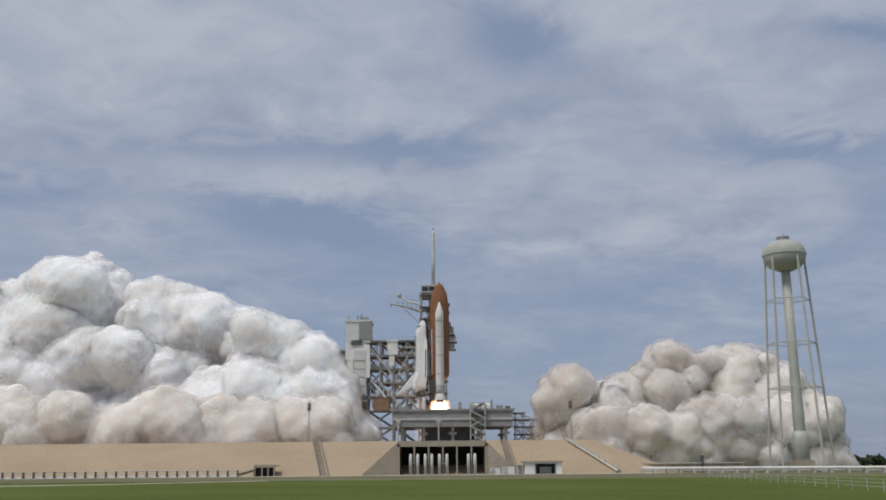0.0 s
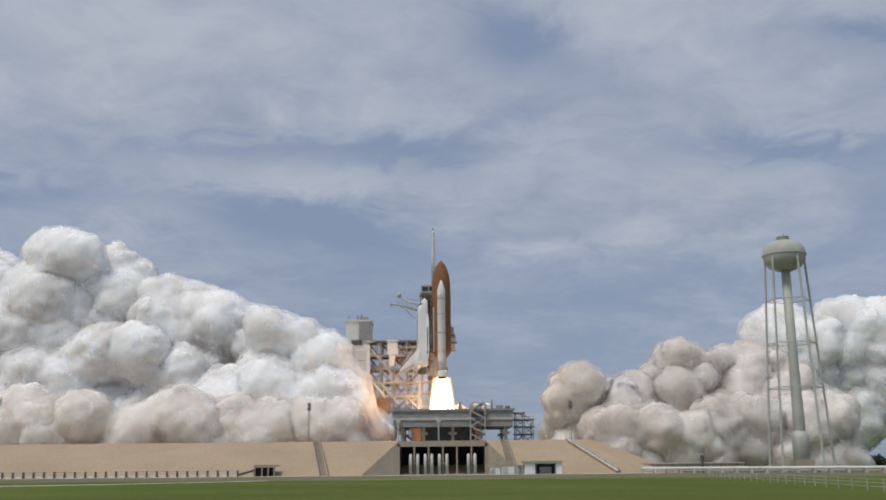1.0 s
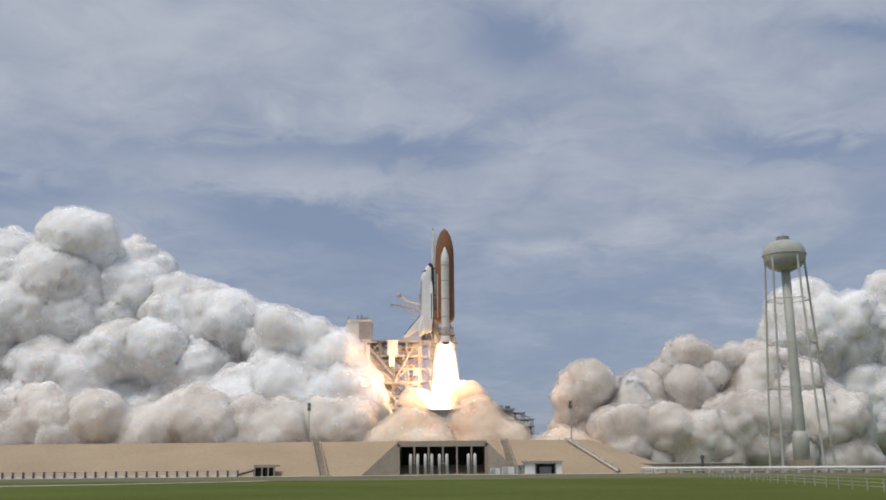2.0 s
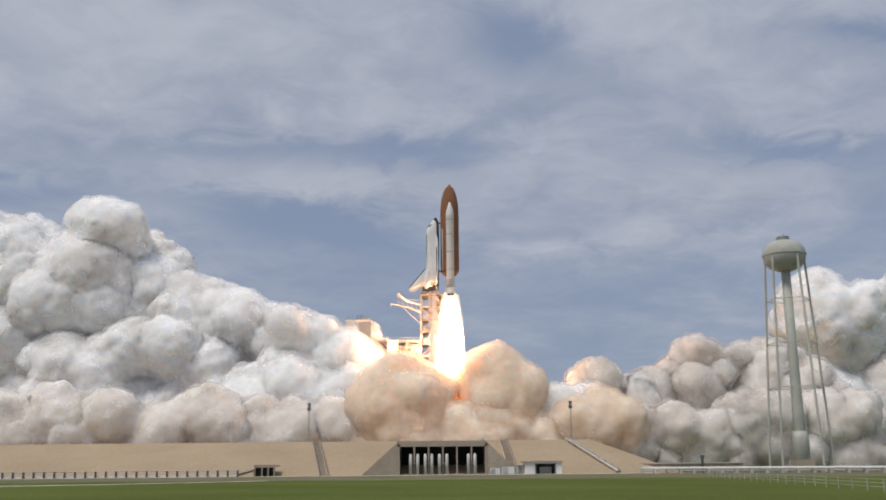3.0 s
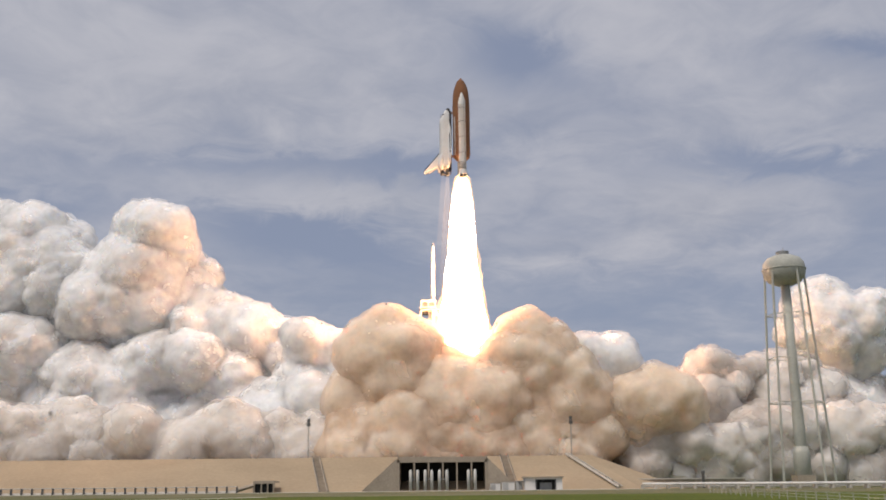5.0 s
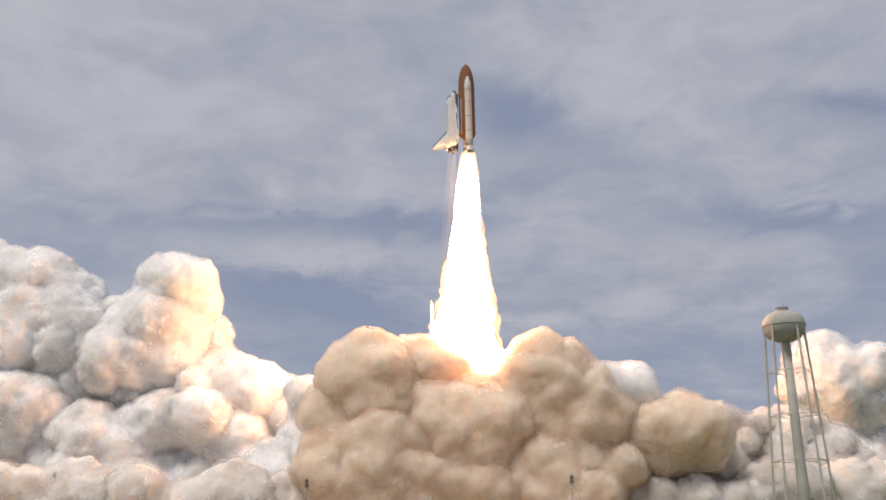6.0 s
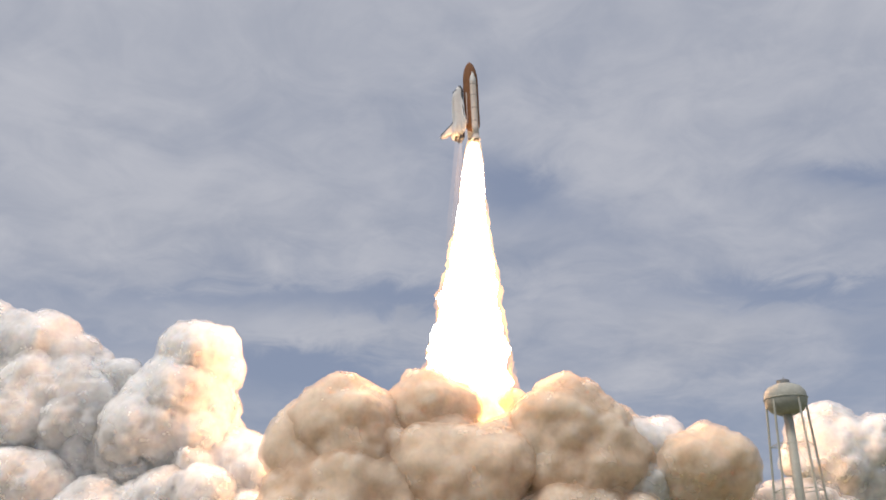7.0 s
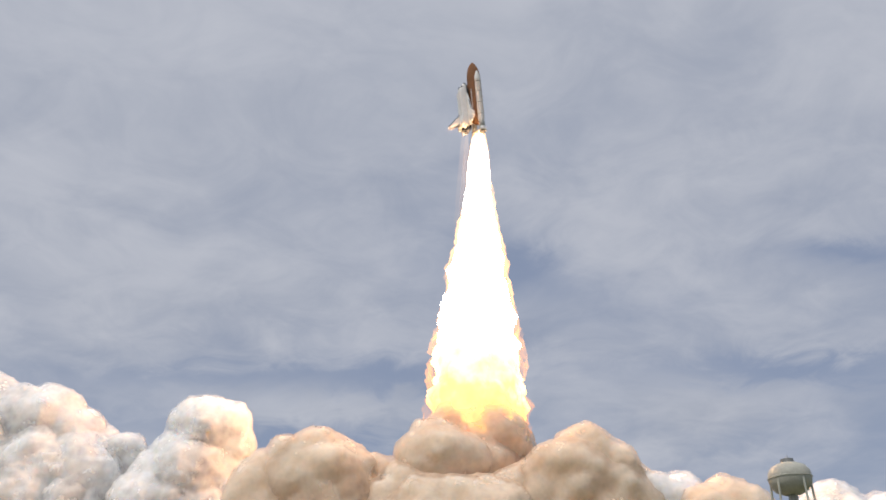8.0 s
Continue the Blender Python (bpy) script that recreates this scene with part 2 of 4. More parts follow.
def beam(bm, p, q, r, n=4, r2=None):
    p, q = Vector(p), Vector(q)
    d = (q - p).normalized()
    a = d.orthogonal().normalized() if abs(d.z) < 0.99 else Vector((1, 0, 0))
    b = d.cross(a)
    rings = []
    for c, rad in ((p, r), (q, r if r2 is None else r2)):
        k = rad * (1.414 if n == 4 else 1)
        rings.append([bm.verts.new(c + k * (a * math.cos(2 * math.pi * (i + 0.5) / n) + b * math.sin(2 * math.pi * (i + 0.5) / n)))
                      for i in range(n)])
    for i in range(n):
        j = (i + 1) % n
        bm.faces.new((rings[0][i], rings[0][j], rings[1][j], rings[1][i]))
    bm.faces.new(rings[0][::-1])
    bm.faces.new(rings[1])
    return bm


def lathe(bm, profile, n=32, cx=0.0, cy=0.0, squash=1.0):
    rings = []
    for r, z in profile:
        if r < 1e-6:
            rings.append([bm.verts.new((cx, cy, z))])
        else:
            rings.append([bm.verts.new((cx + r * math.cos(2 * math.pi * i / n), cy + squash * r * math.sin(2 * math.pi * i / n), z))
                          for i in range(n)])
    for a, b in zip(rings, rings[1:]):
        for i in range(n):
            j = (i + 1) % n
            if len(a) == 1 and len(b) == 1:
                continue
            if len(a) == 1:
                bm.faces.new((a[0], b[j], b[i]))
            elif len(b) == 1:
                bm.faces.new((a[i], a[j], b[0]))
            else:
                bm.faces.new((a[i], a[j], b[j], b[i]))
    if len(rings[0]) > 1:
        bm.faces.new(rings[0][::-1])
    if len(rings[-1]) > 1:
        bm.faces.new(rings[-1])
    return bm


def mesh_of(name, bm, material, smooth=False):
    bmesh.ops.recalc_face_normals(bm, faces=bm.faces[:])
    me = bpy.data.meshes.new(name)
    bm.to_mesh(me)
    bm.free()
    me.materials.append(material)
    if smooth:
        me.polygons.foreach_set("use_smooth", [True] * len(me.polygons))
    return me


def part(name, bm, material, parent=None, label="", smooth=False):
    ob = new(name, mesh_of(name, bm, material, smooth))
    if parent:
        ob.parent = parent
    if label:
        ob["label"] = label
    return ob


def thing(name, at, label, category, group="", kind=""):
    ob = new(name)
    ob.matrix_basis = at if isinstance(at, Matrix) else Matrix.Translation(at)
    return tagged(ob, label, category, group, kind)


def cyl(x, y, z0, z1, r, n=16):
    return beam(bmesh.new(), (x, y, z0), (x, y, z1), r, n)


def cube(*e):
    return box(bmesh.new(), *e)


def bar(p, q, r, n=4):
    return beam(bmesh.new(), p, q, r, n)


# ---- ground and launch-pad mound ----
PAD = 13.4
bm = bmesh.new()
N = 60
grid = [[bm.verts.new((-4500 + 9000 * i / N, -600 + 5400 * j / N, 0)) for i in range(N + 1)] for j in range(N + 1)]
for j in range(N):
    for i in range(N):
        bm.faces.new((grid[j][i], grid[j][i + 1], grid[j + 1][i + 1], grid[j + 1][i]))
tagged(part("ground", bm, GRASS), "flat green mown grass field reaching the horizon", "grass", kind="structure")

bm = bmesh.new()
# mound: crest outline and toe outline
top = [(-330, 404), (58, 404), (62, 408), (62, 545), (-330, 545)]
toe = [(-400, 350), (72, 350), (92, 370), (92, 600), (-400, 600)]
tv = [bm.verts.new((x, y, PAD)) for x, y in top]
bv = [bm.verts.new((x, y, -0.5)) for x, y in toe]
bm.faces.new(tv)
for i in range(5):
    j = (i + 1) % 5
    bm.faces.new((bv[i], bv[j], tv[j], tv[i]))
mound = tagged(part("ground_mound", bm, EARTH), "sandy tan embankment carrying the launch pad", "embankment", kind="structure")

# ---- mobile launch platform ----
def launch_platform():
    t = thing("launch_platform", (0, 450, PAD), "grey steel launch platform standing on pedestals on the pad", "platform")
    x0, x1 = -21.5, 31.0
    part("deck_box", box(box(bmesh.new(), x0, x1, -20.5, 20.5, 6.7, 14.2), x0 - 0.8, x1 + 0.8, -21.2, 21.2, 13.5, 14.4), STEEL, t)
    part("girder", cube(x0 - 0.4, x1 + 0.4, -21.0, -20.4, 9.6, 10.6), PALESTEEL, t)
    for x in (-18, -8.5, 4.5, 17, 28):
        for y in (-15, 15):
            part("pedestal", box(box(bmesh.new(), x - 0.7, x + 0.7, y - 0.7, y + 0.7, 0, 6.7), x - 1.8, x + 1.8, y - 0.9, y + 0.9, 3.4, 4.6), PALESTEEL, t)
    return t


launch_platform()


# ---- the shuttle ----
def loft(bm, sections, n=24, close=True):
    """sections: (z, cx, half_x, half_y, square); rings of a superellipse, joined upwards."""
    rings = []
    for z, cx, hx, hy, sq in sections:
        ring = []
        for i in range(n):
            a = 2 * math.pi * i / n
            c, s = math.cos(a), math.sin(a)
            ring.append(bm.verts.new((cx + hx * math.copysign(abs(c) ** sq, c), hy * math.copysign(abs(s) ** sq, s), z)))
        rings.append(ring)
    for a, b in zip(rings, rings[1:]):
        for i in range(n):
            j = (i + 1) % n
            bm.faces.new((a[i], a[j], b[j], b[i]))
    if close:
        bm.faces.new(rings[0][::-1])
        bm.faces.new(rings[-1])
    return bm


def slab(bm, outline, plane, thick):
    """A plate with the given outline, in 'xz' or 'yz', of that thickness about 0, tapering to its rim."""
    def at(u, v, w):
        return (u, w, v) if plane == "xz" else (w, u, v)
    cu = sum(p[0] for p in outline) / len(outline)
    cv = sum(p[1] for p in outline) / len(outline)
    sides = []
    for s in (-1, 1):
        rim = [bm.verts.new(at(u, v, s * thick * 0.2)) for u, v in outline]
        inner = [bm.verts.new(at(cu + (u - cu) * 0.7, cv + (v - cv) * 0.7, s * thick * 0.5)) for u, v in outline]
        sides.append((rim, inner))
    n = len(outline)
    for rim, inner in sides:
        for i in range(n):
            j = (i + 1) % n
            bm.faces.new((rim[i], rim[j], inner[j], inner[i]))
        bm.faces.new(inner)
    for i in range(n):
        j = (i + 1) % n
        bm.faces.new((sides[0][0][i], sides[0][0][j], sides[1][0][j], sides[1][0][i]))
    return bm


def moved(bm, x=0, y=0, z=0, turn=None):
    m = Matrix.Translation((x, y, z))
    if turn:
        m = m @ turn
    bmesh.ops.transform(bm, matrix=m, verts=bm.verts[:])
    return bm


def space_shuttle():
    t = thing("space_shuttle", (0, 0, 0), "white orbiter with orange fuel tank and two white boosters, lifting off", "spacecraft")
    # external tank
    prof = [(0.0, 9.2), (1.8, 9.5), (3.2, 10.4), (4.2, 11.8), (4.45, 13.5), (4.45, 30), (4.45, 40.5), (4.4, 43.5), (4.2, 46.2), (3.75, 49.0),
            (3.05, 51.6), (2.1, 53.8), (1.05, 55.2), (0.45, 55.5), (0.3, 56.1), (0.0, 56.2)]
    tank = part("fuel_tank", lathe(bmesh.new(), prof, 40), FOAM, t, "orange foam-covered fuel tank", True)
    for z in (17.5, 29.0, 39.6):
        part("tank_band", lathe(bmesh.new(), [(4.45, z - 0.25), (4.53, z - 0.2), (4.53, z + 0.2), (4.45, z + 0.25)], 40), FOAM, tank)
    part("intertank", lathe(bmesh.new(), [(4.45, 33.2), (4.51, 33.3), (4.51, 39.0), (4.45, 39.1)], 40), FOAM, tank)
    part("feed_line", moved(cyl(0, 0, 12, 33, 0.22, 10), -3.6, -2.9, 0), BLANKET, tank, "pale propellant feed line")
    # boosters
    for y in (-6.3, 6.3):
        prof = [(1.9, 2.4), (1.86, 5.2), (1.86, 38.0), (1.95, 38.2), (1.86, 38.6), (1.86, 40.2), (1.62, 41.3), (1.05, 43.2), (0.5, 44.9), (0.2, 45.4), (0, 45.5)]
        b = part("booster", moved(lathe(bmesh.new(), prof, 28), 0, y, 0), BOOSTER, t, "white solid rocket booster", True)
        part("aft_skirt", moved(lathe(bmesh.new(), [(2.6, 0.0), (2.55, 0.3), (2.05, 2.2), (1.9, 2.8)], 28), 0, y, 0), BOOSTER, b, "flared white skirt", True)
        part("nozzle", moved(lathe(bmesh.new(), [(1.9, -1.0), (1.3, 1.2)], 24), 0, y, 0), DARKSTEEL, b)
        for z in (3.4, 4.2, 5.0, 5.8, 6.6, 11.8, 20.4, 29.0, 36.4):
            part("joint_ring", moved(lathe(bmesh.new(), [(1.86, z - 0.1), (1.98, z - 0.08), (1.98, z + 0.08), (1.86, z + 0.1)], 28), 0, y, 0), DARKSTEEL, b)
        part("cable_tunnel", moved(cube(-0.2, 0.2, -0.15, 0.15, 6, 40), 1.0 if y < 0 else -1.0, y - 1.65 if y < 0 else y + 1.65, 0), PALESTEEL, b)
        for z in (10.8, 39.5):
            part("strut", bar((0, y * 0.62, z), (0, y * 0.78, z), 0.22, 8), DARKSTEEL, b)
    # orbiter: belly faces the tank (+x), fin points away (-x)
    secs = [(6.4, -10.4, 3.1, 2.9, 0.75), (8.5, -10.4, 3.3, 2.9, 0.7), (14, -10.2, 3.05, 2.7, 0.65), (22, -10.0, 2.95, 2.6, 0.62), (30, -9.9, 2.95, 2.6, 0.62),
            (33.0, -9.9, 2.95, 2.6, 0.7), (34.6, -9.6, 2.75, 2.55, 0.8), (36.6, -9.2, 2.1, 2.2, 0.9), (38.4, -8.8, 1.45, 1.6, 1.0), (39.5, -8.6, 0.9, 0.95, 1.0), (40.0, -8.5, 0.25, 0.3, 1.0)]
    before = set(bpy.data.objects)
    o = part("fuselage", loft(bmesh.new(), secs, 32), BLANKET, t, "white winged orbiter fuselage", True)
    belly = [(6.2, -7.6, 0.7, 3.0, 0.6), (14, -7.6, 0.75, 2.95, 0.6), (30, -7.4, 0.75, 2.85, 0.6), (35.5, -7.4, 0.75, 2.5, 0.7), (38.2, -7.7, 0.75, 1.75, 0.9), (39.8, -8.2, 0.55, 0.8, 1.0), (40.2, -8.4, 0.15, 0.2, 1.0)]
    part("belly", loft(bmesh.new(), belly, 24), TILE, o, "black heat-shield tiles", True)
    part("nose_cap", loft(bmesh.new(), [(38.0, -8.6, 1.75, 1.75, 1.0), (39.3, -8.5, 1.2, 1.25, 1.0), (40.1, -8.4, 0.6, 0.65, 1.0), (40.35, -8.35, 0.1, 0.1, 1.0)], 20), TILE, o, "dark nose cap", True)
    for s in (-1, 1):
        for k in range(3):
            part("cockpit_window", moved(cube(-0.06, 0.06, -0.42, 0.42, -0.45, 0.45), -12.05 + 0.62 * k, s * (0.6 + 0.75 * k), 35.4 + 0.25 * k,
                 Euler((0, radians(-38), radians(-s * 38 * k))).to_matrix().to_4x4()), TILE, o, "dark cockpit window")
        wing = [(2.4, 9.2), (11.9, 8.6), (12.0, 11.4), (7.6, 16.2), (4.6, 24.5), (2.4, 31.5)]
        w = part("wing", moved(slab(bmesh.new(), [(s * u, v) for u, v in wing], "yz", 1.4), -8.0), BLANKET, t, "white delta wing with dark leading edge")
        part("leading_edge", bar((-8.0, s * 12.0, 11.4), (-8.0, s * 7.5, 16.3), 0.28, 8), TILE, w)
        part("leading_edge", bar((-8.0, s * 7.5, 16.3), (-8.0, s * 4.55, 24.6), 0.28, 8), TILE, w)
        part("elevon", moved(slab(bmesh.new(), [(s * 3.0, 9.0), (s * 11.9, 8.5), (s * 11.9, 7.2), (s * 3.0, 6.6)], "yz", 0.5), -8.0), BLANKET, w)
        pod = [(5.4, -12.6, 1.2, 1.3, 1.0), (7.5, -12.7, 1.5, 1.5, 1.0), (10.5, -12.6, 1.4, 1.4, 1.0), (13.0, -12.1, 0.9, 1.0, 1.0), (14.4, -11.6, 0.3, 0.4, 1.0)]
        part("engine_pod", moved(loft(bmesh.new(), pod, 18), 0, s * 2.3), BLANKET, o, "white engine pod", True)
        part("payload_bay_door", moved(cube(-0.05, 0.08, -1.1, 1.1, 15, 32), -12.93, s * 1.2), BLANKET, o)
    fin = [(-12.6, 15.5), (-14.0, 13.6), (-20.9, 5.4), (-21.3, 4.3), (-19.4, 4.7), (-13.0, 8.2)]
    f = part("tail_fin", slab(bmesh.new(), fin, "xz", 1.2), BLANKET, t, "white tail fin with dark rim")
    part("rudder", slab(bmesh.new(), [(-21.2, 4.2), (-19.3, 4.6), (-14.2, 7.4), (-14.0, 6.7), (-18.8, 3.9), (-20.9, 3.7)], "xz", 0.6), PALESTEEL, f)
    part("fin_edge", bar((-12.6, 0, 15.7), (-21.0, 0, 5.7), 0.22, 8), TILE, f)
    part("body_flap", moved(slab(bmesh.new(), [(-2.9, 6.4), (2.9, 6.4), (2.9, 4.2), (-2.9, 4.2)], "yz", 0.5), -7.3), TILE, o)
    for x, y in ((-9.2, -1.7), (-9.2, 1.7), (-11.6, 0)):
        part("engine_bell", moved(lathe(bmesh.new(), [(1.25, 3.2), (1.1, 4.2), (0.8, 5.4), (0.4, 6.6)], 20), x, y), DARKSTEEL, o, "dark engine bell", True)
    for ob in set(bpy.data.objects) - before:
        if ob.parent == t:
            ob.location = (1.5, 0, -1.2)  # the orbiter rides close on the tank
    for z in (12.0, 36.0):
        part("attach_strut", bar((-4.0, 0.9, z), (-5.7, 0.9, z + 0.6), 0.25, 8), FOAM, t)
        part("attach_strut", bar((-4.0, -0.9, z), (-5.7, -0.9, z + 0.6), 0.25, 8), FOAM, t)
    return t


shuttle = space_shuttle()


# ---- exhaust plume ----
def plume_mesh(profile, seed, squash, rough, n=72, rows=170):
    bm = bmesh.new()
    zs = [p[0] for p in profile]
    rings = []
    for k in range(rows):
        d = zs[-1] * (k / (rows - 1)) ** 1.15
        w = float(np.interp(d, zs, [p[1] for p in profile]))
        a0 = float(np.interp(d, zs, [p[2] for p in profile]))
        ring = []
        for i in range(n):
            a = 2 * math.pi * i / n
            v = Vector((math.cos(a) * w, math.sin(a) * w * squash, -d))
            lump = 0.0
            for sc, am in ((0.07, 1.0), (0.16, 0.55), (0.35, 0.28)):
                dist = noise.voronoi((v + Vector((seed, 0, 0))) * sc)[0][0]
                lump += am * (0.45 - dist)
            r = w * (1 + rough * a0 * lump)
            ring.append(bm.verts.new((math.cos(a) * r, math.sin(a) * r * squash + 0, -d)))
        rings.append(ring)
    for a, b in zip(rings, rings[1:]):
        for i in range(n):
            j = (i + 1) % n
            bm.faces.new((a[i], b[i], b[j], a[j]))
    bm.faces.new(rings[0])
    bm.faces.new(rings[-1][::-1])
    return bm


def exhaust_plume():
    t = thing("exhaust_plume", (0, 0, 0), "white-hot rocket exhaust plume turning yellow below the boosters", "flame")
    prof = [(0, 1.6, 0.0), (0.5, 2.7, 0.0), (1.6, 3.3, 0.05), (8, 4.7, 0.3), (18, 6.0, 0.5), (30, 6.6, 0.6), (60, 9.0, 0.8), (90, 13.5, 1.0), (125, 18.5, 1.2), (160, 22.5, 1.2), (195, 24, 1.2), (218, 18, 1.2), (232, 6, 1.2)]
    part("flame", plume_mesh(prof, 3.0, 1.15, 0.30), FLAME, t, "white-hot flame", True)
    # shell wider than the flame, so that its glow shows as a halo
    fringe = [(0, 4.2, 0.0), (10, 5.6, 0.3), (40, 8.0, 0.8), (70, 12, 1.0), (100, 17, 1.2), (130, 21.5, 1.3), (165, 26, 1.3), (200, 26, 1.3)]
    part("fringe", plume_mesh(fringe, 17.0, 1.15, 0.26), FLAME_VEIL, t, "ragged yellow fringe with a halo of glow", True)
    for x, y in ((-7.7, -1.7), (-7.7, 1.7), (-10.1, 0)):
        streak = [(0, 0.9, 0.0), (6, 1.1, 0.2), (30, 2.4, 0.6), (70, 4.2, 1.0)]
        part("engine_streak", moved(plume_mesh(streak, 5.0 + x + y, 1.0, 0.2, 20, 40), x, y, 2.0), STREAK, t, "faint pinkish main-engine exhaust", True)
    return t


plume = exhaust_plume()


# ---- smoke ----
def cells(w):
    """Softened distance to the nearest of a scatter of points, one in each unit cell."""
    base = np.floor(w).astype(np.int64)
    f = (w - base).astype(np.float32)
    total = np.zeros(len(w), np.float32)
    for dx, dy, dz in itertools.product((-1, 0, 1), repeat=3):
        h = ((base[:, 0] + dx) * 73856093) ^ ((base[:, 1] + dy) * 19349663) ^ ((base[:, 2] + dz) * 83492791)
        h = (h * 2654435761) & 0xFFFFFFFF
        h = ((h ^ (h >> 15)) * 2246822519) & 0xFFFFFFFF
        h ^= h >> 13
        px = (h & 1023).astype(np.float32) / 1023 + dx - f[:, 0]
        py = ((h >> 10) & 1023).astype(np.float32) / 1023 + dy - f[:, 1]
        pz = ((h >> 20) & 1023).astype(np.float32) / 1023 + dz - f[:, 2]
        total += np.exp(-7 * np.sqrt(px * px + py * py + pz * pz))
    return -np.log(total) / 7 + 0.06


def billow(balls, seed, voxel, crisp, grow, smooth=12):
    """A skin over a heap of balls (x, y, z, r): fused, smoothed, then domes upon domes, all in metres."""
    bm = bmesh.new()
    for x, y, z, r in balls:
        bmesh.ops.create_icosphere(bm, subdivisions=3, radius=r + grow, matrix=Matrix.Translation((x, y, z)))
    raw = new("raw", mesh_of("raw", bm, STEEL))
    fuse = raw.modifiers.new("fuse", "REMESH")
    fuse.mode, fuse.voxel_size = "VOXEL", voxel
    soft = raw.modifiers.new("soft", "SMOOTH")
    soft.factor, soft.iterations = 0.5, smooth
    me = bpy.data.meshes.new_from_object(raw.evaluated_get(bpy.context.evaluated_depsgraph_get()))
    bpy.data.objects.remove(raw)
    me.name = "smoke"
    n = len(me.vertices)
    co, no = np.empty(n * 3), np.empty(n * 3)
    me.vertices.foreach_get("co", co)
    me.vertices.foreach_get("normal", no)
    co, no = co.reshape(-1, 3), no.reshape(-1, 3)
    off = np.array((seed * 7.3, seed * 3.1, seed * 5.7))
    for size, amp, low in ((27.0, 3.4, 0.3), (13.0, 3.2, 0.2), (6.4, 2.3 * crisp, 0.15), (3.2, 1.5 * crisp, 0.15)):
        w = co / size + off
        bend = np.sin(w[:, [1, 2, 0]] * 2.3 + off) * 0.16 + np.sin(w[:, [2, 0, 1]] * 4.9 - off) * 0.07
        near = cells(w + bend)
        mask = 0.75 + 0.45 * np.sin(w[:, 0] * 0.9 + 1.7 * np.sin(w[:, 1] * 0.7)) * np.sin(w[:, 2] * 0.8 + 1.3 * np.sin(w[:, 0] * 0.6)) + 0.25 * np.sin(w[:, 1] * 1.3)
        co = co + no * (amp * np.clip(mask, low, 1.3) * (0.8 - near * np.abs(near) * 1.5))[:, None]
    me.vertices.foreach_set("co", co.ravel())
    me.polygons.foreach_set("use_smooth", [True] * len(me.polygons))
    me.update()
    return me


SMOKE = []  # thing, rows of (seconds, x, z), depth, sway in degrees
LABELS = {"steam": ("billowing white steam cloud rolling over the pad", "steam clouds"),
          "tan": ("tan billowing exhaust smoke rising off the pad", "smoke over the pad"),
          "dusty_shaded": ("grey-brown low smoke, with dust and shade in its colour", "dusty smoke")}


def bank(kind, seed, y, balls, rows, crisp=1.0, voxel=1.3, sway=0.0, deep=1.0):
    """A bank of smoke made of balls about its own middle; rows: seconds and the middle's x and z; deep sets it further off, larger."""
    balls = [(bx * deep, by * deep, bz * deep, br * deep) for bx, by, bz, br in balls]
    rows = [(t, x * deep, 3 + (z - 3) * deep) for t, x, z in rows]
    y *= deep
    ob = new("smoke_bank")
    for name, grow, v, m in (("core", 0.0, voxel, 0), ("veil", 1.9, voxel * 1.4, 1)):
        me = billow(balls, seed, v, crisp if m == 0 else crisp * 0.8, grow, 26 if m == 0 else 36)
        me.materials.clear()
        me.materials.append(SMOKE_MATS[kind][m])
        part_ob = new(name, me)
        part_ob.parent = ob
    tagged(ob, LABELS[kind][0], "smoke", LABELS[kind][1])
    SMOKE.append((ob, rows, y, sway))


TIMES = [0.5 * i for i in range(17)]


def along(points):
    ts, px, pz = zip(*points)
    return [(t, float(np.interp(t, ts, px)), float(np.interp(t, ts, pz))) for t in TIMES]


def heap(seed, rx, ry, rz, count, small, large):
    """Balls that fill an ellipsoid."""
    d = random.Random(seed)
    out = [(0, 0, 0, min(rx, ry, rz) * 0.75)]
    while len(out) < count:
        v = Vector((d.uniform(-1, 1), d.uniform(-1, 1), d.uniform(-1, 1)))
        if v.length > 1:
            continue
        v = v.normalized() * (0.35 + 0.65 * v.length)
        r = d.uniform(small, large)
        out.append((v.x * max(1, rx - r), v.y * max(1, ry - r), v.z * max(1, rz - r), r))
    return out


def fill(seed, crest, x0, x1, z0, z1, y0, y1, count, small, large, middle):
    """Balls between two heights under a crest line, about the point middle (x, z)."""
    d = random.Random(seed)
    cx, cz = [c[0] for c in crest], [c[1] for c in crest]
    out = []
    for i in range(count):
        f = (i * 0.618034) % 1.0
        r = d.uniform(small, large)
        x = x0 + r * 0.6 + (x1 - x0 - r * 1.2) * f
        top = min(z1, float(np.interp(x, cx, cz)))
        u = d.random() ** 0.7
        z = max(z0 + r * 0.3, z0 + (top - r - z0) * u)
        z = min(z, top - r)
        out.append((x - middle[0], d.uniform(y0, y1), z - middle[1], r))
    x = x0 + 4
    while x < x1 - 4:
        top = float(np.interp(x, cx, cz))
        r = d.uniform(small * 0.55, small * 1.1)
        if top < z1:
            out.append((x - middle[0], d.uniform(y0, y1) * 0.5, top - r + d.uniform(-4, 1.5) - middle[1], r))
        x += d.uniform(0.7, 1.4) * r
    return out


# steam rolling in from one side of the pad
CREST = [(-369, 107), (-308, 109), (-269, 103), (-220, 91), (-201, 99), (-180, 108), (-162, 97), (-144, 95), (-121, 88), (-102, 80), (-82, 73), (-68, 69), (-59, 60), (-54, 47), (-44, 31), (-35, 21)]


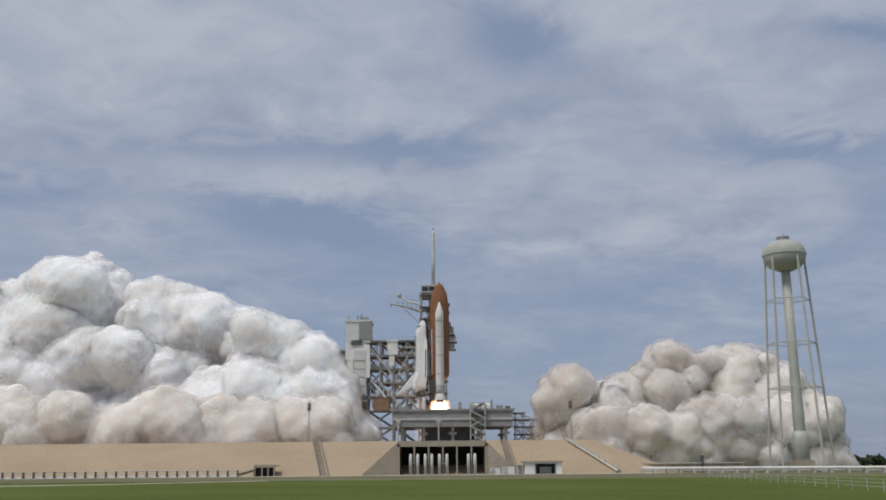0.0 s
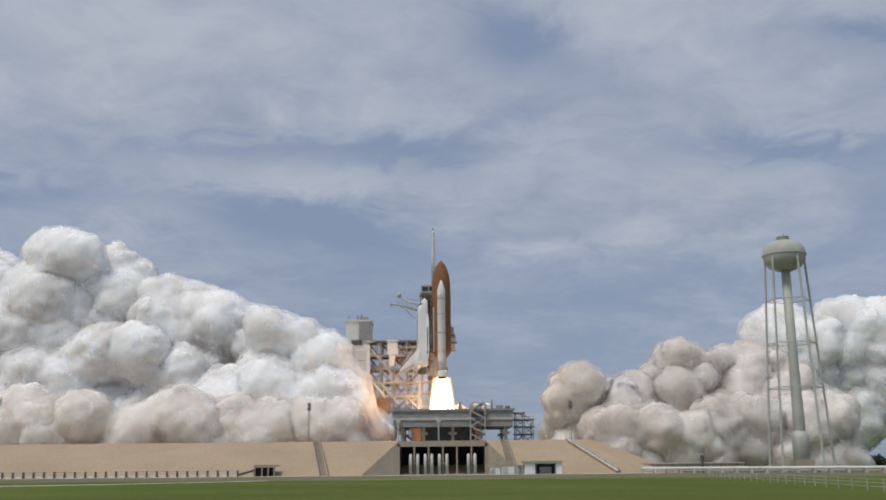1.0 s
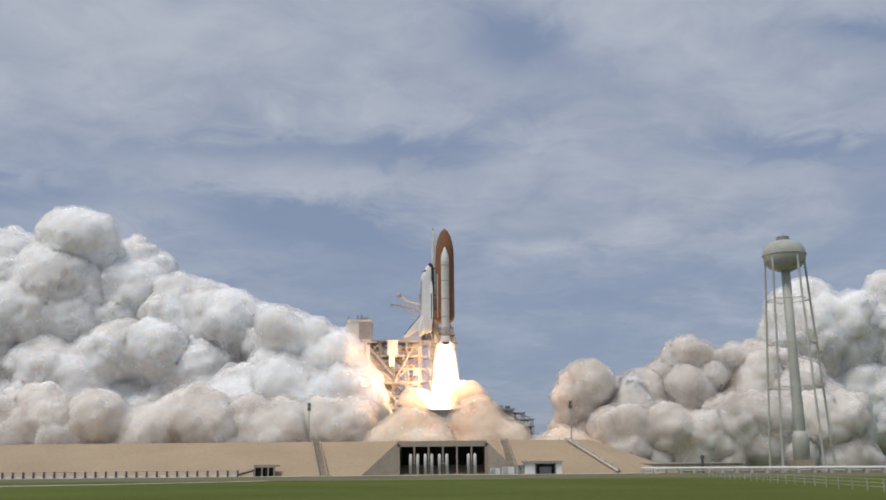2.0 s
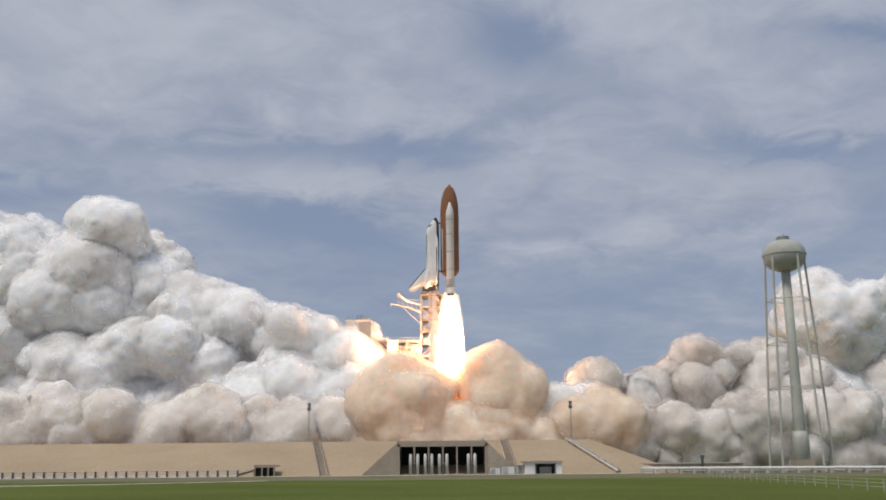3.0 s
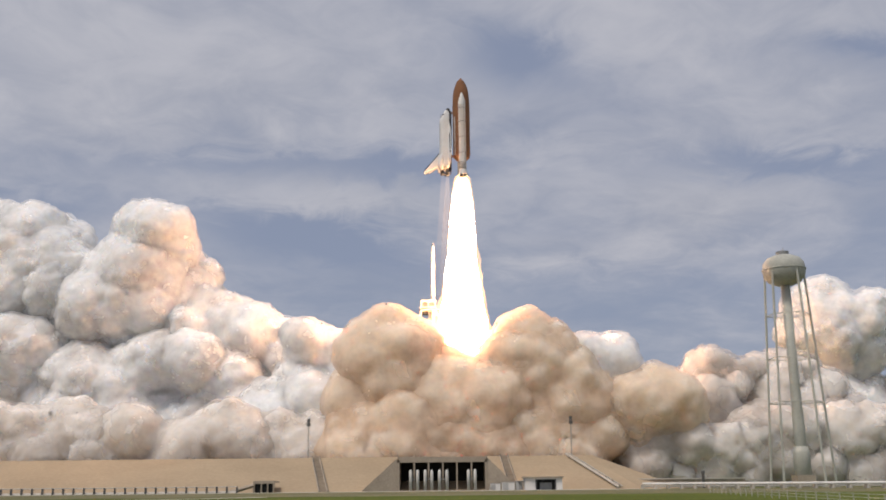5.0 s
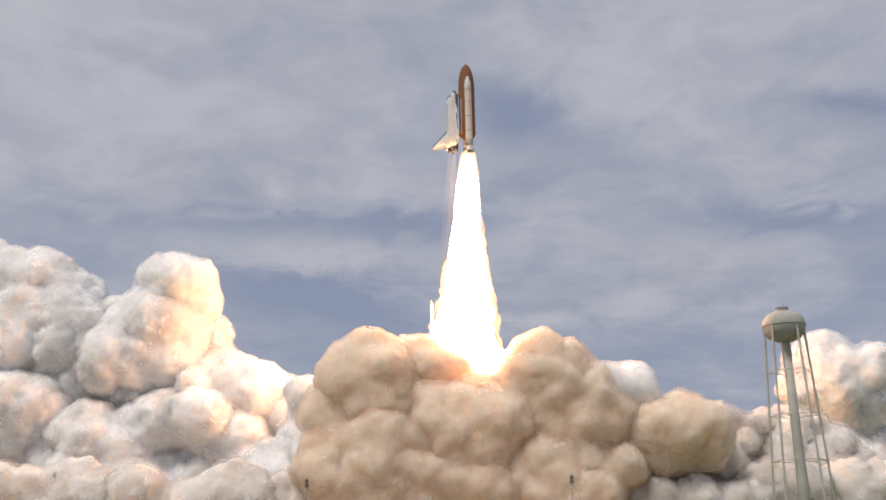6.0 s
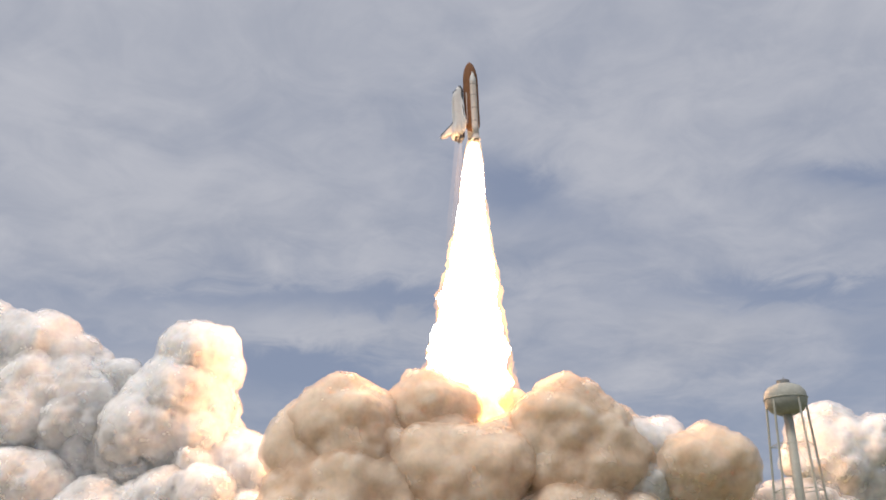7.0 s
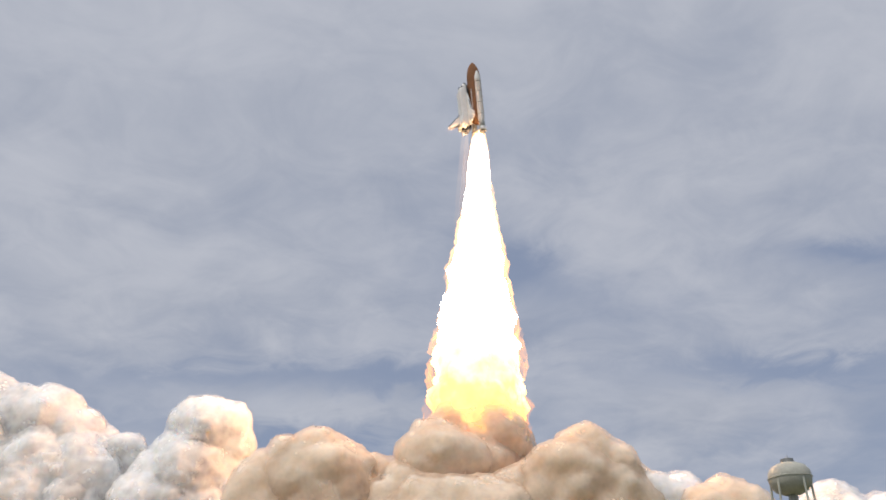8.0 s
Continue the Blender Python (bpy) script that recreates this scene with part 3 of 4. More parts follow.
def left_bank(seed, x0, x1, z0, z1, y, count, small, large, drift, lift, sway=0.0, depth=14, kind="steam", deep=1.0):
    mid = ((x0 + x1) / 2, (z0 + z1) / 2)
    balls = fill(seed, CREST, x0, x1, z0, z1, -depth, depth, int(count * 1.3), small * 0.9, large, mid)
    rows = [(t, mid[0] + drift * (1 - math.exp(-t / 8)) / 0.632, mid[1] + lift * (1 - math.exp(-t / 2.4)) + lift * 0.02 * t) for t in TIMES]
    bank(kind, seed, y, balls, rows, 1.45, 1.45, sway, deep)


left_bank(1, -350, -222, 52, 110, 482, 60, 8, 17, 66, 40, deep=1.15)
left_bank(2, -242, -163, 46, 110, 480, 64, 7, 14, 60, 15, 3, deep=1.15)
left_bank(3, -158, -82, 40, 98, 478, 60, 6, 13, 30, 3, 3, deep=1.13)
left_bank(4, -98, -46, 26, 76, 474, 56, 5, 10, 32, 3, 2)
left_bank(5, -360, -205, -4, 70, 470, 64, 9, 17, 48, 14, deep=1.15)
left_bank(6, -222, -110, -2, 68, 468, 70, 7, 14, 46, 6, 0, 14, "steam", 1.13)
left_bank(7, -128, -36, 4, 52, 464, 70, 5, 11, 38, 2)
# low front banks: their colour is darkened for dust and for shade
left_bank(8, -330, -175, 4, 38, 444, 34, 8, 13, 42, 2, 0, 7, "dusty_shaded")
left_bank(9, -190, -105, 5, 36, 442, 30, 6, 11, 40, 1, 0, 7, "dusty_shaded")
left_bank(10, -120, -44, 6, 32, 440, 34, 5, 9, 36, 0, 0, 6, "dusty_shaded")
# the high lobe that leans over to the pad, and the shoulder behind it
bank("steam", 12, 476, [(2, 0, 0, 14), (11, -3, 1, 10), (14, 2, -8, 9), (-8, 3, -14, 15), (-3, -4, -22, 15), (2, 0, 8, 8), (-18, 4, -24, 16), (8, 0, -24, 12), (-6, 0, 5, 9), (-12, 0, -40, 17), (4, 0, -40, 15), (-24, 0, -38, 18), (10, 0, 0, 8)],
     along([(0, -190, 90), (1.5, -194, 113), (3.5, -166, 124), (5.5, -143, 129), (7, -124, 134), (8, -117, 136)]), 1.3, 1.3, deep=1.12)
bank("steam", 13, 480, [(0, 0, 0, 18), (-14, 0, 2, 16), (14, -3, -8, 13), (22, 0, -16, 12), (-30, 0, 4, 17), (6, 0, -26, 18), (-16, 0, -26, 20), (-34, 0, -24, 20), (28, 0, -32, 13), (20, -2, -2, 8), (-40, 0, 14, 16), (-26, 0, 12, 10), (40, 0, -20, 12), (-10, 0, -50, 22), (20, 0, -52, 22)],
     along([(0, -240, 72), (1.5, -226, 96), (3.5, -216, 112), (5.5, -208, 128), (7, -203, 138), (8, -199, 141)]), 1.3, 1.4, deep=1.15)

# steam on the other side, behind the water tower
CREST_2 = [(46, 18), (52, 40), (57, 46), (66, 41), (76, 38), (88, 39), (94, 42), (101, 52), (109, 59), (117, 56), (125, 52), (134, 55), (143, 60), (152, 54), (160, 50), (168, 42), (175, 30), (180, 14)]


def right_bank(seed, x0, x1, z0, z1, y, count, small, large, dx, dz, tau, kind="steam", depth=12):
    mid = ((x0 + x1) / 2, (z0 + z1) / 2)
    balls = fill(seed, CREST_2, x0, x1, z0, z1, -depth, depth, int(count * 1.3), small * 0.85, large * 0.95, mid)
    rows = [(t, mid[0] + dx * (1 - math.exp(-t / tau)) / (1 - math.exp(-8 / tau)), mid[1] + dz * (1 - math.exp(-t / tau)) / (1 - math.exp(-8 / tau))) for t in TIMES]
    bank(kind, seed, y, balls, rows, 1.3, 1.2)


# darker colour here too, for dust and the shade under the crest
right_bank(21, 46, 104, -3, 46, 462, 40, 4, 8, 26, 6, 8, "dusty_shaded")
right_bank(22, 92, 178, -3, 62, 464, 60, 5, 11, 28, 6, 8, "dusty_shaded")
right_bank(23, 62, 150, -3, 26, 440, 40, 5, 9, 24, 2, 6, "dusty_shaded", 7)
right_bank(24, 110, 180, -3, 30, 444, 36, 6, 9, 30, 4, 5, "dusty_shaded", 7)
for seed, x, z, rx, rz, dx, dz, tau in ((26, 142, 26, 30, 28, 58, 48, 1.1), (27, 142, 24, 32, 28, 112, 56, 1.2), (28, 144, 20, 30, 24, 62, 12, 1.6), (29, 142, 20, 30, 22, 104, 14, 1.8), (30, 140, 18, 34, 20, 160, 40, 1.6)):
    bank("steam", seed, 478, heap(seed, rx, 16, rz, 44, 5, 11),
         [(t, x + dx * (1 - math.exp(-t / tau)), z + dz * (1 - math.exp(-t / tau)) + 0.4 * t) for t in TIMES], 1.3, 1.3, deep=1.12)


# tan exhaust smoke that wells up round the plume
def pad_bank(seed, y, rx, ry, rz, points, count=34, small=5, large=12, crisp=1.0, kind="tan"):
    """points: seconds, x and the height of the bank's top."""
    bank(kind, seed, y, heap(seed, rx, ry, rz, int(count * 1.4), small * 0.65, large * 0.78), [(t, x, z - rz - 2) for t, x, z in along(points)], crisp, 1.3)


pad_bank(41, 430, 24, 17, 23, [(0, -4, -8), (1.0, -6, -4), (1.5, -8, 10), (2.0, -11, 28), (2.8, -16, 49), (3.5, -17, 61), (4.2, -19, 68), (5.5, -24, 89), (6.5, -36, 105), (8, -52, 123)], 30, 8, 15)
pad_bank(42, 434, 21, 16, 21, [(0, 10, -8), (1.0, 12, -4), (1.5, 14, 10), (2.0, 18, 32), (2.8, 24, 55), (3.5, 32, 60), (4.2, 40, 64), (5.5, 42, 89), (6.5, 55, 103), (8, 70, 123)], 28, 7, 13)
pad_bank(43, 428, 34, 15, 23, [(0, 2, -8), (1.5, 2, -4), (2.0, 4, 8), (2.8, 5, 32), (3.5, 6, 42), (5.5, 8, 68), (6.5, 9, 84), (8, 8, 104)], 36, 7, 13)
pad_bank(44, 439, 20, 15, 19, [(0, 0, -8), (2.0, -2, 4), (3.5, -4, 42), (5.5, -6, 84), (6.5, -4, 112), (7, -1, 117), (8, 4, 131)], 26, 6, 12)
pad_bank(45, 449, 11, 9, 10, [(0, 2, 14), (0.6, 3, 25), (1.0, 5, 31), (1.5, 8, 38), (3.0, 16, 50), (5.0, 30, 72), (8, 50, 104)], 16, 3, 6)
pad_bank(46, 448, 9, 8, 8, [(0, -4, 10), (0.7, -5, 24), (1.1, -7, 30), (1.6, -10, 36), (3.0, -20, 46), (5.0, -36, 66), (8, -60, 98)], 14, 3, 5)
pad_bank(47, 432, 32, 18, 30, [(0, -5, -8), (1.5, -10, 4), (3.5, -12, 42), (5.5, -22, 74), (6.5, -38, 98), (8, -62, 120)], 40, 8, 14)
pad_bank(48, 434, 34, 18, 30, [(0, 6, -8), (1.5, 12, 6), (3.5, 34, 50), (5.5, 48, 84), (6.5, 58, 102), (8, 66, 121)], 40, 8, 14)
pad_bank(49, 474, 40, 16, 30, [(0, 6, -8), (2.0, 8, 14), (3.5, 12, 44), (5.5, 18, 86), (6.5, 22, 108), (8, 26, 130)], 40, 8, 14)
pad_bank(50, 440, 30, 17, 22, [(0, 20, -8), (1.5, 30, 8), (3.0, 54, 42), (3.5, 62, 47), (5.5, 70, 80), (7, 90, 93), (8, 98, 104)], 36, 6, 12, 0.9, "steam")
pad_bank(51, 434, 26, 15, 18, [(0, 30, -8), (1.5, 44, 10), (3.0, 68, 38), (3.5, 76, 43), (5.5, 100, 58), (7, 118, 86), (8, 126, 98)], 34, 6, 11, 1.0, "tan")
pad_bank(52, 424, 38, 12, 18, [(0, 4, -10), (2.5, 4, 10), (3.5, 4, 26), (5.5, 0, 44), (8, -16, 64)], 40, 7, 11)
pad_bank(53, 430, 40, 14, 24, [(0, 20, -10), (2.5, 24, 8), (3.5, 26, 22), (5.5, 48, 48), (8, 66, 74)], 40, 7, 12)
pad_bank(54, 426, 36, 14, 28, [(0, -10, -10), (3.0, -8, 4), (4.2, -14, 34), (5.5, -22, 56), (6.5, -38, 74), (8, -60, 94)], 40, 7, 13)

pad_bank(58, 474, 17, 11, 24, [(0, -46, 8), (0.7, -48, 36), (1.5, -46, 70), (2.8, -38, 74), (3.5, -32, 78), (5.5, -32, 80), (8, -40, 92)], 30, 5, 9, 1.2, "steam")
pad_bank(55, 438, 46, 15, 30, [(0, 0, -8), (2.5, 4, 8), (3.5, 4, 34), (5.5, 0, 72), (6.5, -12, 96), (8, -36, 116)], 44, 8, 14)
pad_bank(56, 438, 46, 15, 28, [(0, 10, -8), (2.5, 14, 8), (3.5, 22, 36), (5.5, 48, 72), (6.5, 56, 94), (8, 62, 114)], 50, 8, 14)


d = random.Random(91)
TRAIL = [(d.uniform(-13, 16), d.uniform(-12, 12), -204 - 50 * (i / 46) + d.uniform(-4, 4), d.uniform(9, 15)) for i in range(46)]
for name, grow, v, m in (("smoke_column", 0.0, 1.3, 0), ("smoke_veil", 1.5, 1.6, 1)):
    me = billow(TRAIL, 91, v, 0.9, grow)
    me.materials.clear()
    me.materials.append(SMOKE_MATS["tan"][m])
    ob = new(name, me)
    ob.parent = plume


# ---- water tower ----
def water_tower():
    t = thing("water_tower", (131.5, 360, 0), "tall grey-green water tower with bulbous tank on five slim legs", "water tower")
    prof = [(0, 74.6), (3, 74.8), (6.0, 76.2), (7.6, 78.6), (7.95, 81), (7.6, 83.3), (6.2, 85.2), (3.6, 86.4), (2.3, 86.7)]
    tank = part("tank", lathe(bmesh.new(), prof, 40), TANKPAINT, t, "rounded weathered water tank", True)
    part("cap", lathe(bmesh.new(), [(2.4, 86.5), (2.4, 88.0), (1.4, 88.3), (0, 88.4)], 24), STEEL, tank)
    part("vent", cyl(0.4, 0, 88.2, 89.6, 0.12, 8), STEEL, tank)
    part("band", lathe(bmesh.new(), [(7.9, 80.6), (8.15, 80.7), (8.15, 81.1), (7.9, 81.2)], 40), TANKPAINT, tank)
    part("riser", lathe(bmesh.new(), [(2.1, 0), (2.1, 20), (1.75, 40), (1.7, 75)], 24), TANKPAINT, t, "thick central riser pipe", True)
    part("riser_base", lathe(bmesh.new(), [(3.0, 0), (3.0, 12), (2.4, 14.5)], 24), TANKPAINT, t, "", True)
    part("plinth", cube(-3.3, 3.3, -3.3, 3.3, 0, 4.2), CONCRETE, t, "tan concrete plinth")
    leg_at = lambda z: 11.9 - (11.9 - 7.5) * z / 80
    for i in range(5):
        a = 2 * math.pi * i / 5
        c, s = math.cos(a), math.sin(a)
        part("leg", bar((leg_at(0) * c, leg_at(0) * s, 0), (7.5 * c, 7.5 * s, 80), 0.42, 10), TANKPAINT, t)
        part("footing", cube(leg_at(0) * c - 1, leg_at(0) * c + 1, leg_at(0) * s - 1, leg_at(0) * s + 1, 0, 0.8), PALE, t)
        b = 2 * math.pi * (i + 1) / 5
        for z in (30.5, 47, 63.5):
            r = leg_at(z)
            part("ring_strut", bar((r * c, r * s, z), (r * math.cos(b), r * math.sin(b), z), 0.16, 6), TANKPAINT, t)
            part("tie", bar((r * c, r * s, z), (1.6 * c, 1.6 * s, z), 0.07, 5), TANKPAINT, t)
    return t


water_tower()


# ---- lattice helper ----
def lattice(t, xs, ys, zs, r, mats, dice, floors=True, brace=0.75):
    """A steel frame: posts at every x and y of the lists, rails and braces level by level, some floors."""
    for x in xs:
        for y in ys:
            part("column", cube(x - r, x + r, y - r, y + r, zs[0], zs[-1]), mats[0], t)
    for k, z in enumerate(zs):
        for y in ys:
            part("rail", cube(xs[0] + r, xs[-1] - r, y - r * 0.7, y + r * 0.7, z - r * 0.8, z + r * 0.8), dice.choice(mats), t)
        for x in xs:
            part("rail", cube(x - r * 0.7, x + r * 0.7, ys[0] + r, ys[-1] - r, z - r * 0.8, z + r * 0.8), dice.choice(mats), t)
        if floors and k:
            part("floor_deck", cube(xs[0] - 0.9, xs[-1] + 0.9, ys[0] - 0.9, ys[-1] + 0.9, z + r * 0.8, z + r * 0.8 + 0.22), dice.choice(mats), t)
    for za, zb in zip(zs, zs[1:]):
        for xa, xb in zip(xs, xs[1:]):
            for y in (ys[0], ys[-1]):
                if dice.random() < brace:
                    p, q = ((xa, y, za), (xb, y, zb)) if dice.random() < 0.5 else ((xb, y, za), (xa, y, zb))
                    part("brace", bar(p, q, r * 0.6, 4), dice.choice(mats), t)


def handrail(t, x0, x1, y, z, material, step=2.0, h=1.1):
    part("handrail", bar((x0, y, z + h), (x1, y, z + h), 0.07, 5), material, t)
    n = max(1, int((x1 - x0) / step))
    for i in range(n + 1):
        x = x0 + (x1 - x0) * i / n
        part("rail_post", bar((x, y, z), (x, y, z + h), 0.05, 4), material, t)


# ---- fixed service tower behind the shuttle ----
def service_tower():
    d = random.Random(5)
    t = thing("service_tower", (-4.2, 487, PAD), "grey steel lattice service tower with a tall lightning mast", "tower")
    zs = [i * 6.2 for i in range(13)]
    lattice(t, [-6.2, 0.0, 6.2], [-6.2, 6.2], zs, 0.42, [STEEL, PALESTEEL, STEEL, RUST], d)
    part("lift_shaft", cube(-2.4, 2.6, -2.5, 2.5, 0, 76), PALESTEEL, t, "light grey lift shaft")
    for z in zs[1:]:
        for k in range(2):
            x = d.uniform(-5.5, 3.5)
            w, h = d.uniform(1.5, 3.5), d.uniform(1.5, 4.0)
            part("equipment_box", cube(x, x + w, -6.0 + d.uniform(0, 1), -3.5, z - 6.2 + 0.8, z - 6.2 + 0.8 + h), d.choice([STEEL, PALESTEEL, RUST, WHITE, DARKSTEEL]), t)
        handrail(t, -7.0, 7.0, -7.0, z + 0.6, PALESTEEL, 2.4)
    # top house and mast
    part("top_house", box(box(bmesh.new(), -6.5, 1.5, -5.5, 5.5, 76.0, 76.6), -6.2, 1.2, -5.2, 5.2, 79.2, 80.0), PALESTEEL, t)
    for x in (-6.0, -2.4, 1.0):
        part("house_post", cube(x - 0.25, x + 0.25, -5.2, -4.7, 76.6, 79.2), PALESTEEL, t)
    # dark block behind the posts: the shade of the open house is its colour
    part("house_core", cube(-5.6, 0.6, -4.2, 5.0, 76.6, 79.2), DARKSTEEL, t)
    part("mast_collar", lathe(bmesh.new(), [(2.0, 80.0), (2.0, 80.6), (1.1, 81.0), (1.0, 83.0)], 16, 0.0, 0.0), STEEL, t)
    m = part("lightning_mast", lathe(bmesh.new(), [(0.95, 83.0), (0.9, 95), (0.8, 108.5), (0.75, 109.4)], 16, 0.0, 0.0), MAST, t, "pale fibreglass lightning mast", True)
    part("mast_tip", cyl(0, 0, 109.4, 111.0, 0.3, 8), STEEL, m)
    # side platforms on the far edge
    for z, w, h in ((47.0, 4.6, 3.2), (50.8, 5.2, 3.0), (54.6, 4.2, 3.8), (58.6, 2.6, 2.5), (66.0, 1.6, 1.0), (70.0, 1.8, 0.8)):
        part("side_platform", box(box(bmesh.new(), 6.6, 6.6 + w, -5, 3, z, z + 0.5), 6.8, 6.4 + w * 0.9, -4, 2, z + 0.5, z + h), STEEL, t)
    # vent arm with its cap hood, swung back
    arm = part("vent_arm", bar((-6.2, -6.2, 66.0), (-13.0, -8.0, 68.2), 0.7, 6), PALESTEEL, t, "swung-back vent arm truss")
    part("arm_beam", bar((-13.0, -8.0, 68.2), (-21.5, -9.0, 69.8), 0.45, 6), PALESTEEL, arm)
    part("arm_beam", bar((-6.2, -6.2, 69.5), (-13.5, -8.0, 71.2), 0.5, 6), WHITE, arm)
    part("arm_beam", bar((-13.5, -8.0, 71.2), (-17.0, -8.6, 74.2), 0.6, 6), WHITE, arm)
    part("arm_brace", bar((-6.2, -6.2, 59.5), (-16.0, -8.4, 68.6), 0.22, 6), PALESTEEL, arm)
    part("arm_brace", bar((-6.2, -6.2, 72.0), (-14.5, -8.0, 72.0), 0.2, 6), PALESTEEL, arm)
    part("arm_tie", bar((-21.0, -9.0, 69.9), (-21.3, -9.0, 68.0), 0.2, 6), STEEL, arm)
    for k in range(5):
        x = -8 - k * 2.2
        part("arm_lattice", bar((x, -7.5, 67 + k * 0.45), (x - 1.2, -7.7, 70.4 + k * 0.2), 0.14, 4), PALESTEEL, arm)
    part("vent_hood", lathe(bmesh.new(), [(0.3, 72.8), (1.1, 73.2), (1.3, 74.4), (0.8, 75.4), (0.1, 75.7)], 16, -17.3, -8.6), PALESTEEL, arm)
    # orbiter access arm
    a2 = part("access_arm", cube(-13.5, -6.4, -10.0, -8.0, 46.0, 48.6), PALESTEEL, t)
    part("arm_end", cube(-16.0, -13.4, -10.6, -7.4, 45.6, 49.0), WHITE, a2)
    return t


service_tower()


# ---- rotating service structure, swung open ----
def rotating_structure():
    d = random.Random(9)
    t = thing("rotating_service_structure", (0, 470, PAD), "white and grey rotating service structure, swung open beside the tower", "service structure")
    # open bridge truss
    lattice(t, [-36, -29.8, -23.5, -17.2, -11.0], [-5, 7], [16, 22.5, 29, 35.5, 42, 49.0], 0.45, [STEEL, PALESTEEL, RUST, PALESTEEL], d, True, 0.85)
    lattice(t, [-36, -23.5, -11.0], [-4, 6], [0, 8, 16], 0.55, [STEEL, RUST], d, False, 0.9)
    for k in range(46):
        x, z = d.uniform(-35, -13), d.uniform(17, 46)
        w, h, dep = d.uniform(0.8, 3.2), d.uniform(0.8, 3.6), d.uniform(1, 3)
        y = d.uniform(-3, 4)
        part("equipment_box", cube(x, x + w, y, y + dep, z, z + h), d.choice([STEEL, PALESTEEL, RUST, DARKSTEEL, WHITE, RUST]), t)
    for k in range(26):
        x, z = d.uniform(-35, -13), d.uniform(17, 40)
        part("pipe", bar((x, -4.2, z), (x + d.uniform(-0.2, 0.2), -4.2, z + d.uniform(3, 9)), d.uniform(0.12, 0.3), 6), d.choice([PALESTEEL, STEEL, WHITE, RUST]), t)
    for k in range(16):
        x, z = d.uniform(-35, -18), d.uniform(17, 47)
        part("pipe", bar((x, -4.6, z), (x + d.uniform(3, 8), -4.6, z), d.uniform(0.1, 0.25), 6), d.choice([PALESTEEL, STEEL, RUST]), t)
    part("long_brace", bar((-35, -5.4, 46), (-24, -5.4, 33), 0.55, 6), PALESTEEL, t)
    part("long_brace", bar((-34, -5.4, 30), (-27, -5.4, 22), 0.6, 6), WHITE, t)
    part("long_brace", bar((-31, -5.4, 30), (-19, -5.4, 17), 0.45, 6), PALESTEEL, t)
    part("long_brace", bar((-14, -5.4, 46), (-23, -5.4, 30), 0.4, 6), PALESTEEL, t)
    part("white_cabin", box(cube(-26.4, -21.4, -6.8, -3, 42.5, 49.0), -26.8, -21.0, -7.2, -2.6, 48.9, 49.5), WHITE, t, "white cabin")
    part("white_cabin", cube(-25.6, -23.0, -6.4, -3, 37, 42.4), WHITE, t)
    part("walkway", cube(-21, -10, -6.2, -4.6, 45.8, 46.4), PALESTEEL, t)
    for z in (22.8, 29.3, 35.8, 42.3, 49.3):
        handrail(t, -36, -11, -6.0, z + 0.4, PALESTEEL, 2.5)
    # tall room at the end
    part("tower_block", box(cube(-46.5, -34.5, -7, 7, 48.5, 59.6), -47.0, -34.0, -7.5, 7.5, 58.6, 59.2), CLAD, t, "pale clad upper block")
    part("side_cladding", cube(-40.2, -34.3, -7.4, -6.9, 50, 58.5), STEEL, t)
    # dark plate on the face: the shade of an opening is in its colour
    part("dark_recess", cube(-43.8, -38.6, -7.3, -6.9, 47.2, 49.6), DARKSTEEL, t)
    part("roof_post", cube(-45.8, -45.0, -6, -5.2, 59.2, 61.6), PALESTEEL, t)
    part("roof_post", cube(-41.2, -40.6, -6, -5.2, 59.2, 61.8), STEEL, t)
    part("roof_house", box(cube(-39.9, -35.8, -4, 3, 59.2, 61.2), -39.7, -38.9, -4.2, -3.4, 61.2, 62.4), STEEL, t)
    part("clad_wall", cube(-46.0, -36.2, -6.6, 6, 35, 48.5), WHITE, t, "white clad wall")
    part("clad_wall", cube(-46.6, -44.5, -6.9, 5.5, 40, 50), WHITE, t)
    part("payload_door", box(cube(-42.6, -36.6, -7.6, -6.7, 23.5, 44.5), -42.2, -37.0, -7.8, -7.6, 24.2, 43.8), CLAD, t, "tall grey door panel")
    part("door_edge", cube(-36.5, -34.7, -8.0, -6.6, 31.5, 47.2), WHITE, t)
    part("door_edge", cube(-44.2, -42.8, -8.0, -6.6, 23.0, 41.0), WHITE, t)
    for z in (27.5, 31.5, 35.5, 39.5):
        part("door_rib", cube(-42.2, -37.0, -8.0, -7.8, z, z + 0.3), STEEL, t)
    lattice(t, [-50, -44.5, -36], [-5, 6], [16, 22.0, 29, 36, 43], 0.4, [STEEL, PALESTEEL, RUST], d, True, 0.8)
    lattice(t, [-44.5, -38], [-4, 5], [0, 8, 16], 0.6, [STEEL, RUST], d, False, 1.0)
    part("side_gantry", cube(-52.5, -47.0, -5.5, 4, 30.5, 31.2), STEEL, t)
    part("side_gantry", cube(-51.0, -47.0, -5.5, 4, 44.5, 45.2), STEEL, t)
    for z in (31.2, 45.2):
        handrail(t, -52.0, -47, -5.4, z, PALESTEEL, 1.5)
    part("slant_brace", bar((-52, -5, 30), (-46.5, -5, 40), 0.5, 6), WHITE, t)
    part("boiler_house", cube(-33, -25.5, -6, 2, 15.8, 21.6), RUST, t, "brown machinery housing")
    part("boiler_house", cube(-48, -37, -6, 2, 16.2, 20.5), RUST, t)
    return t


rotating_structure()


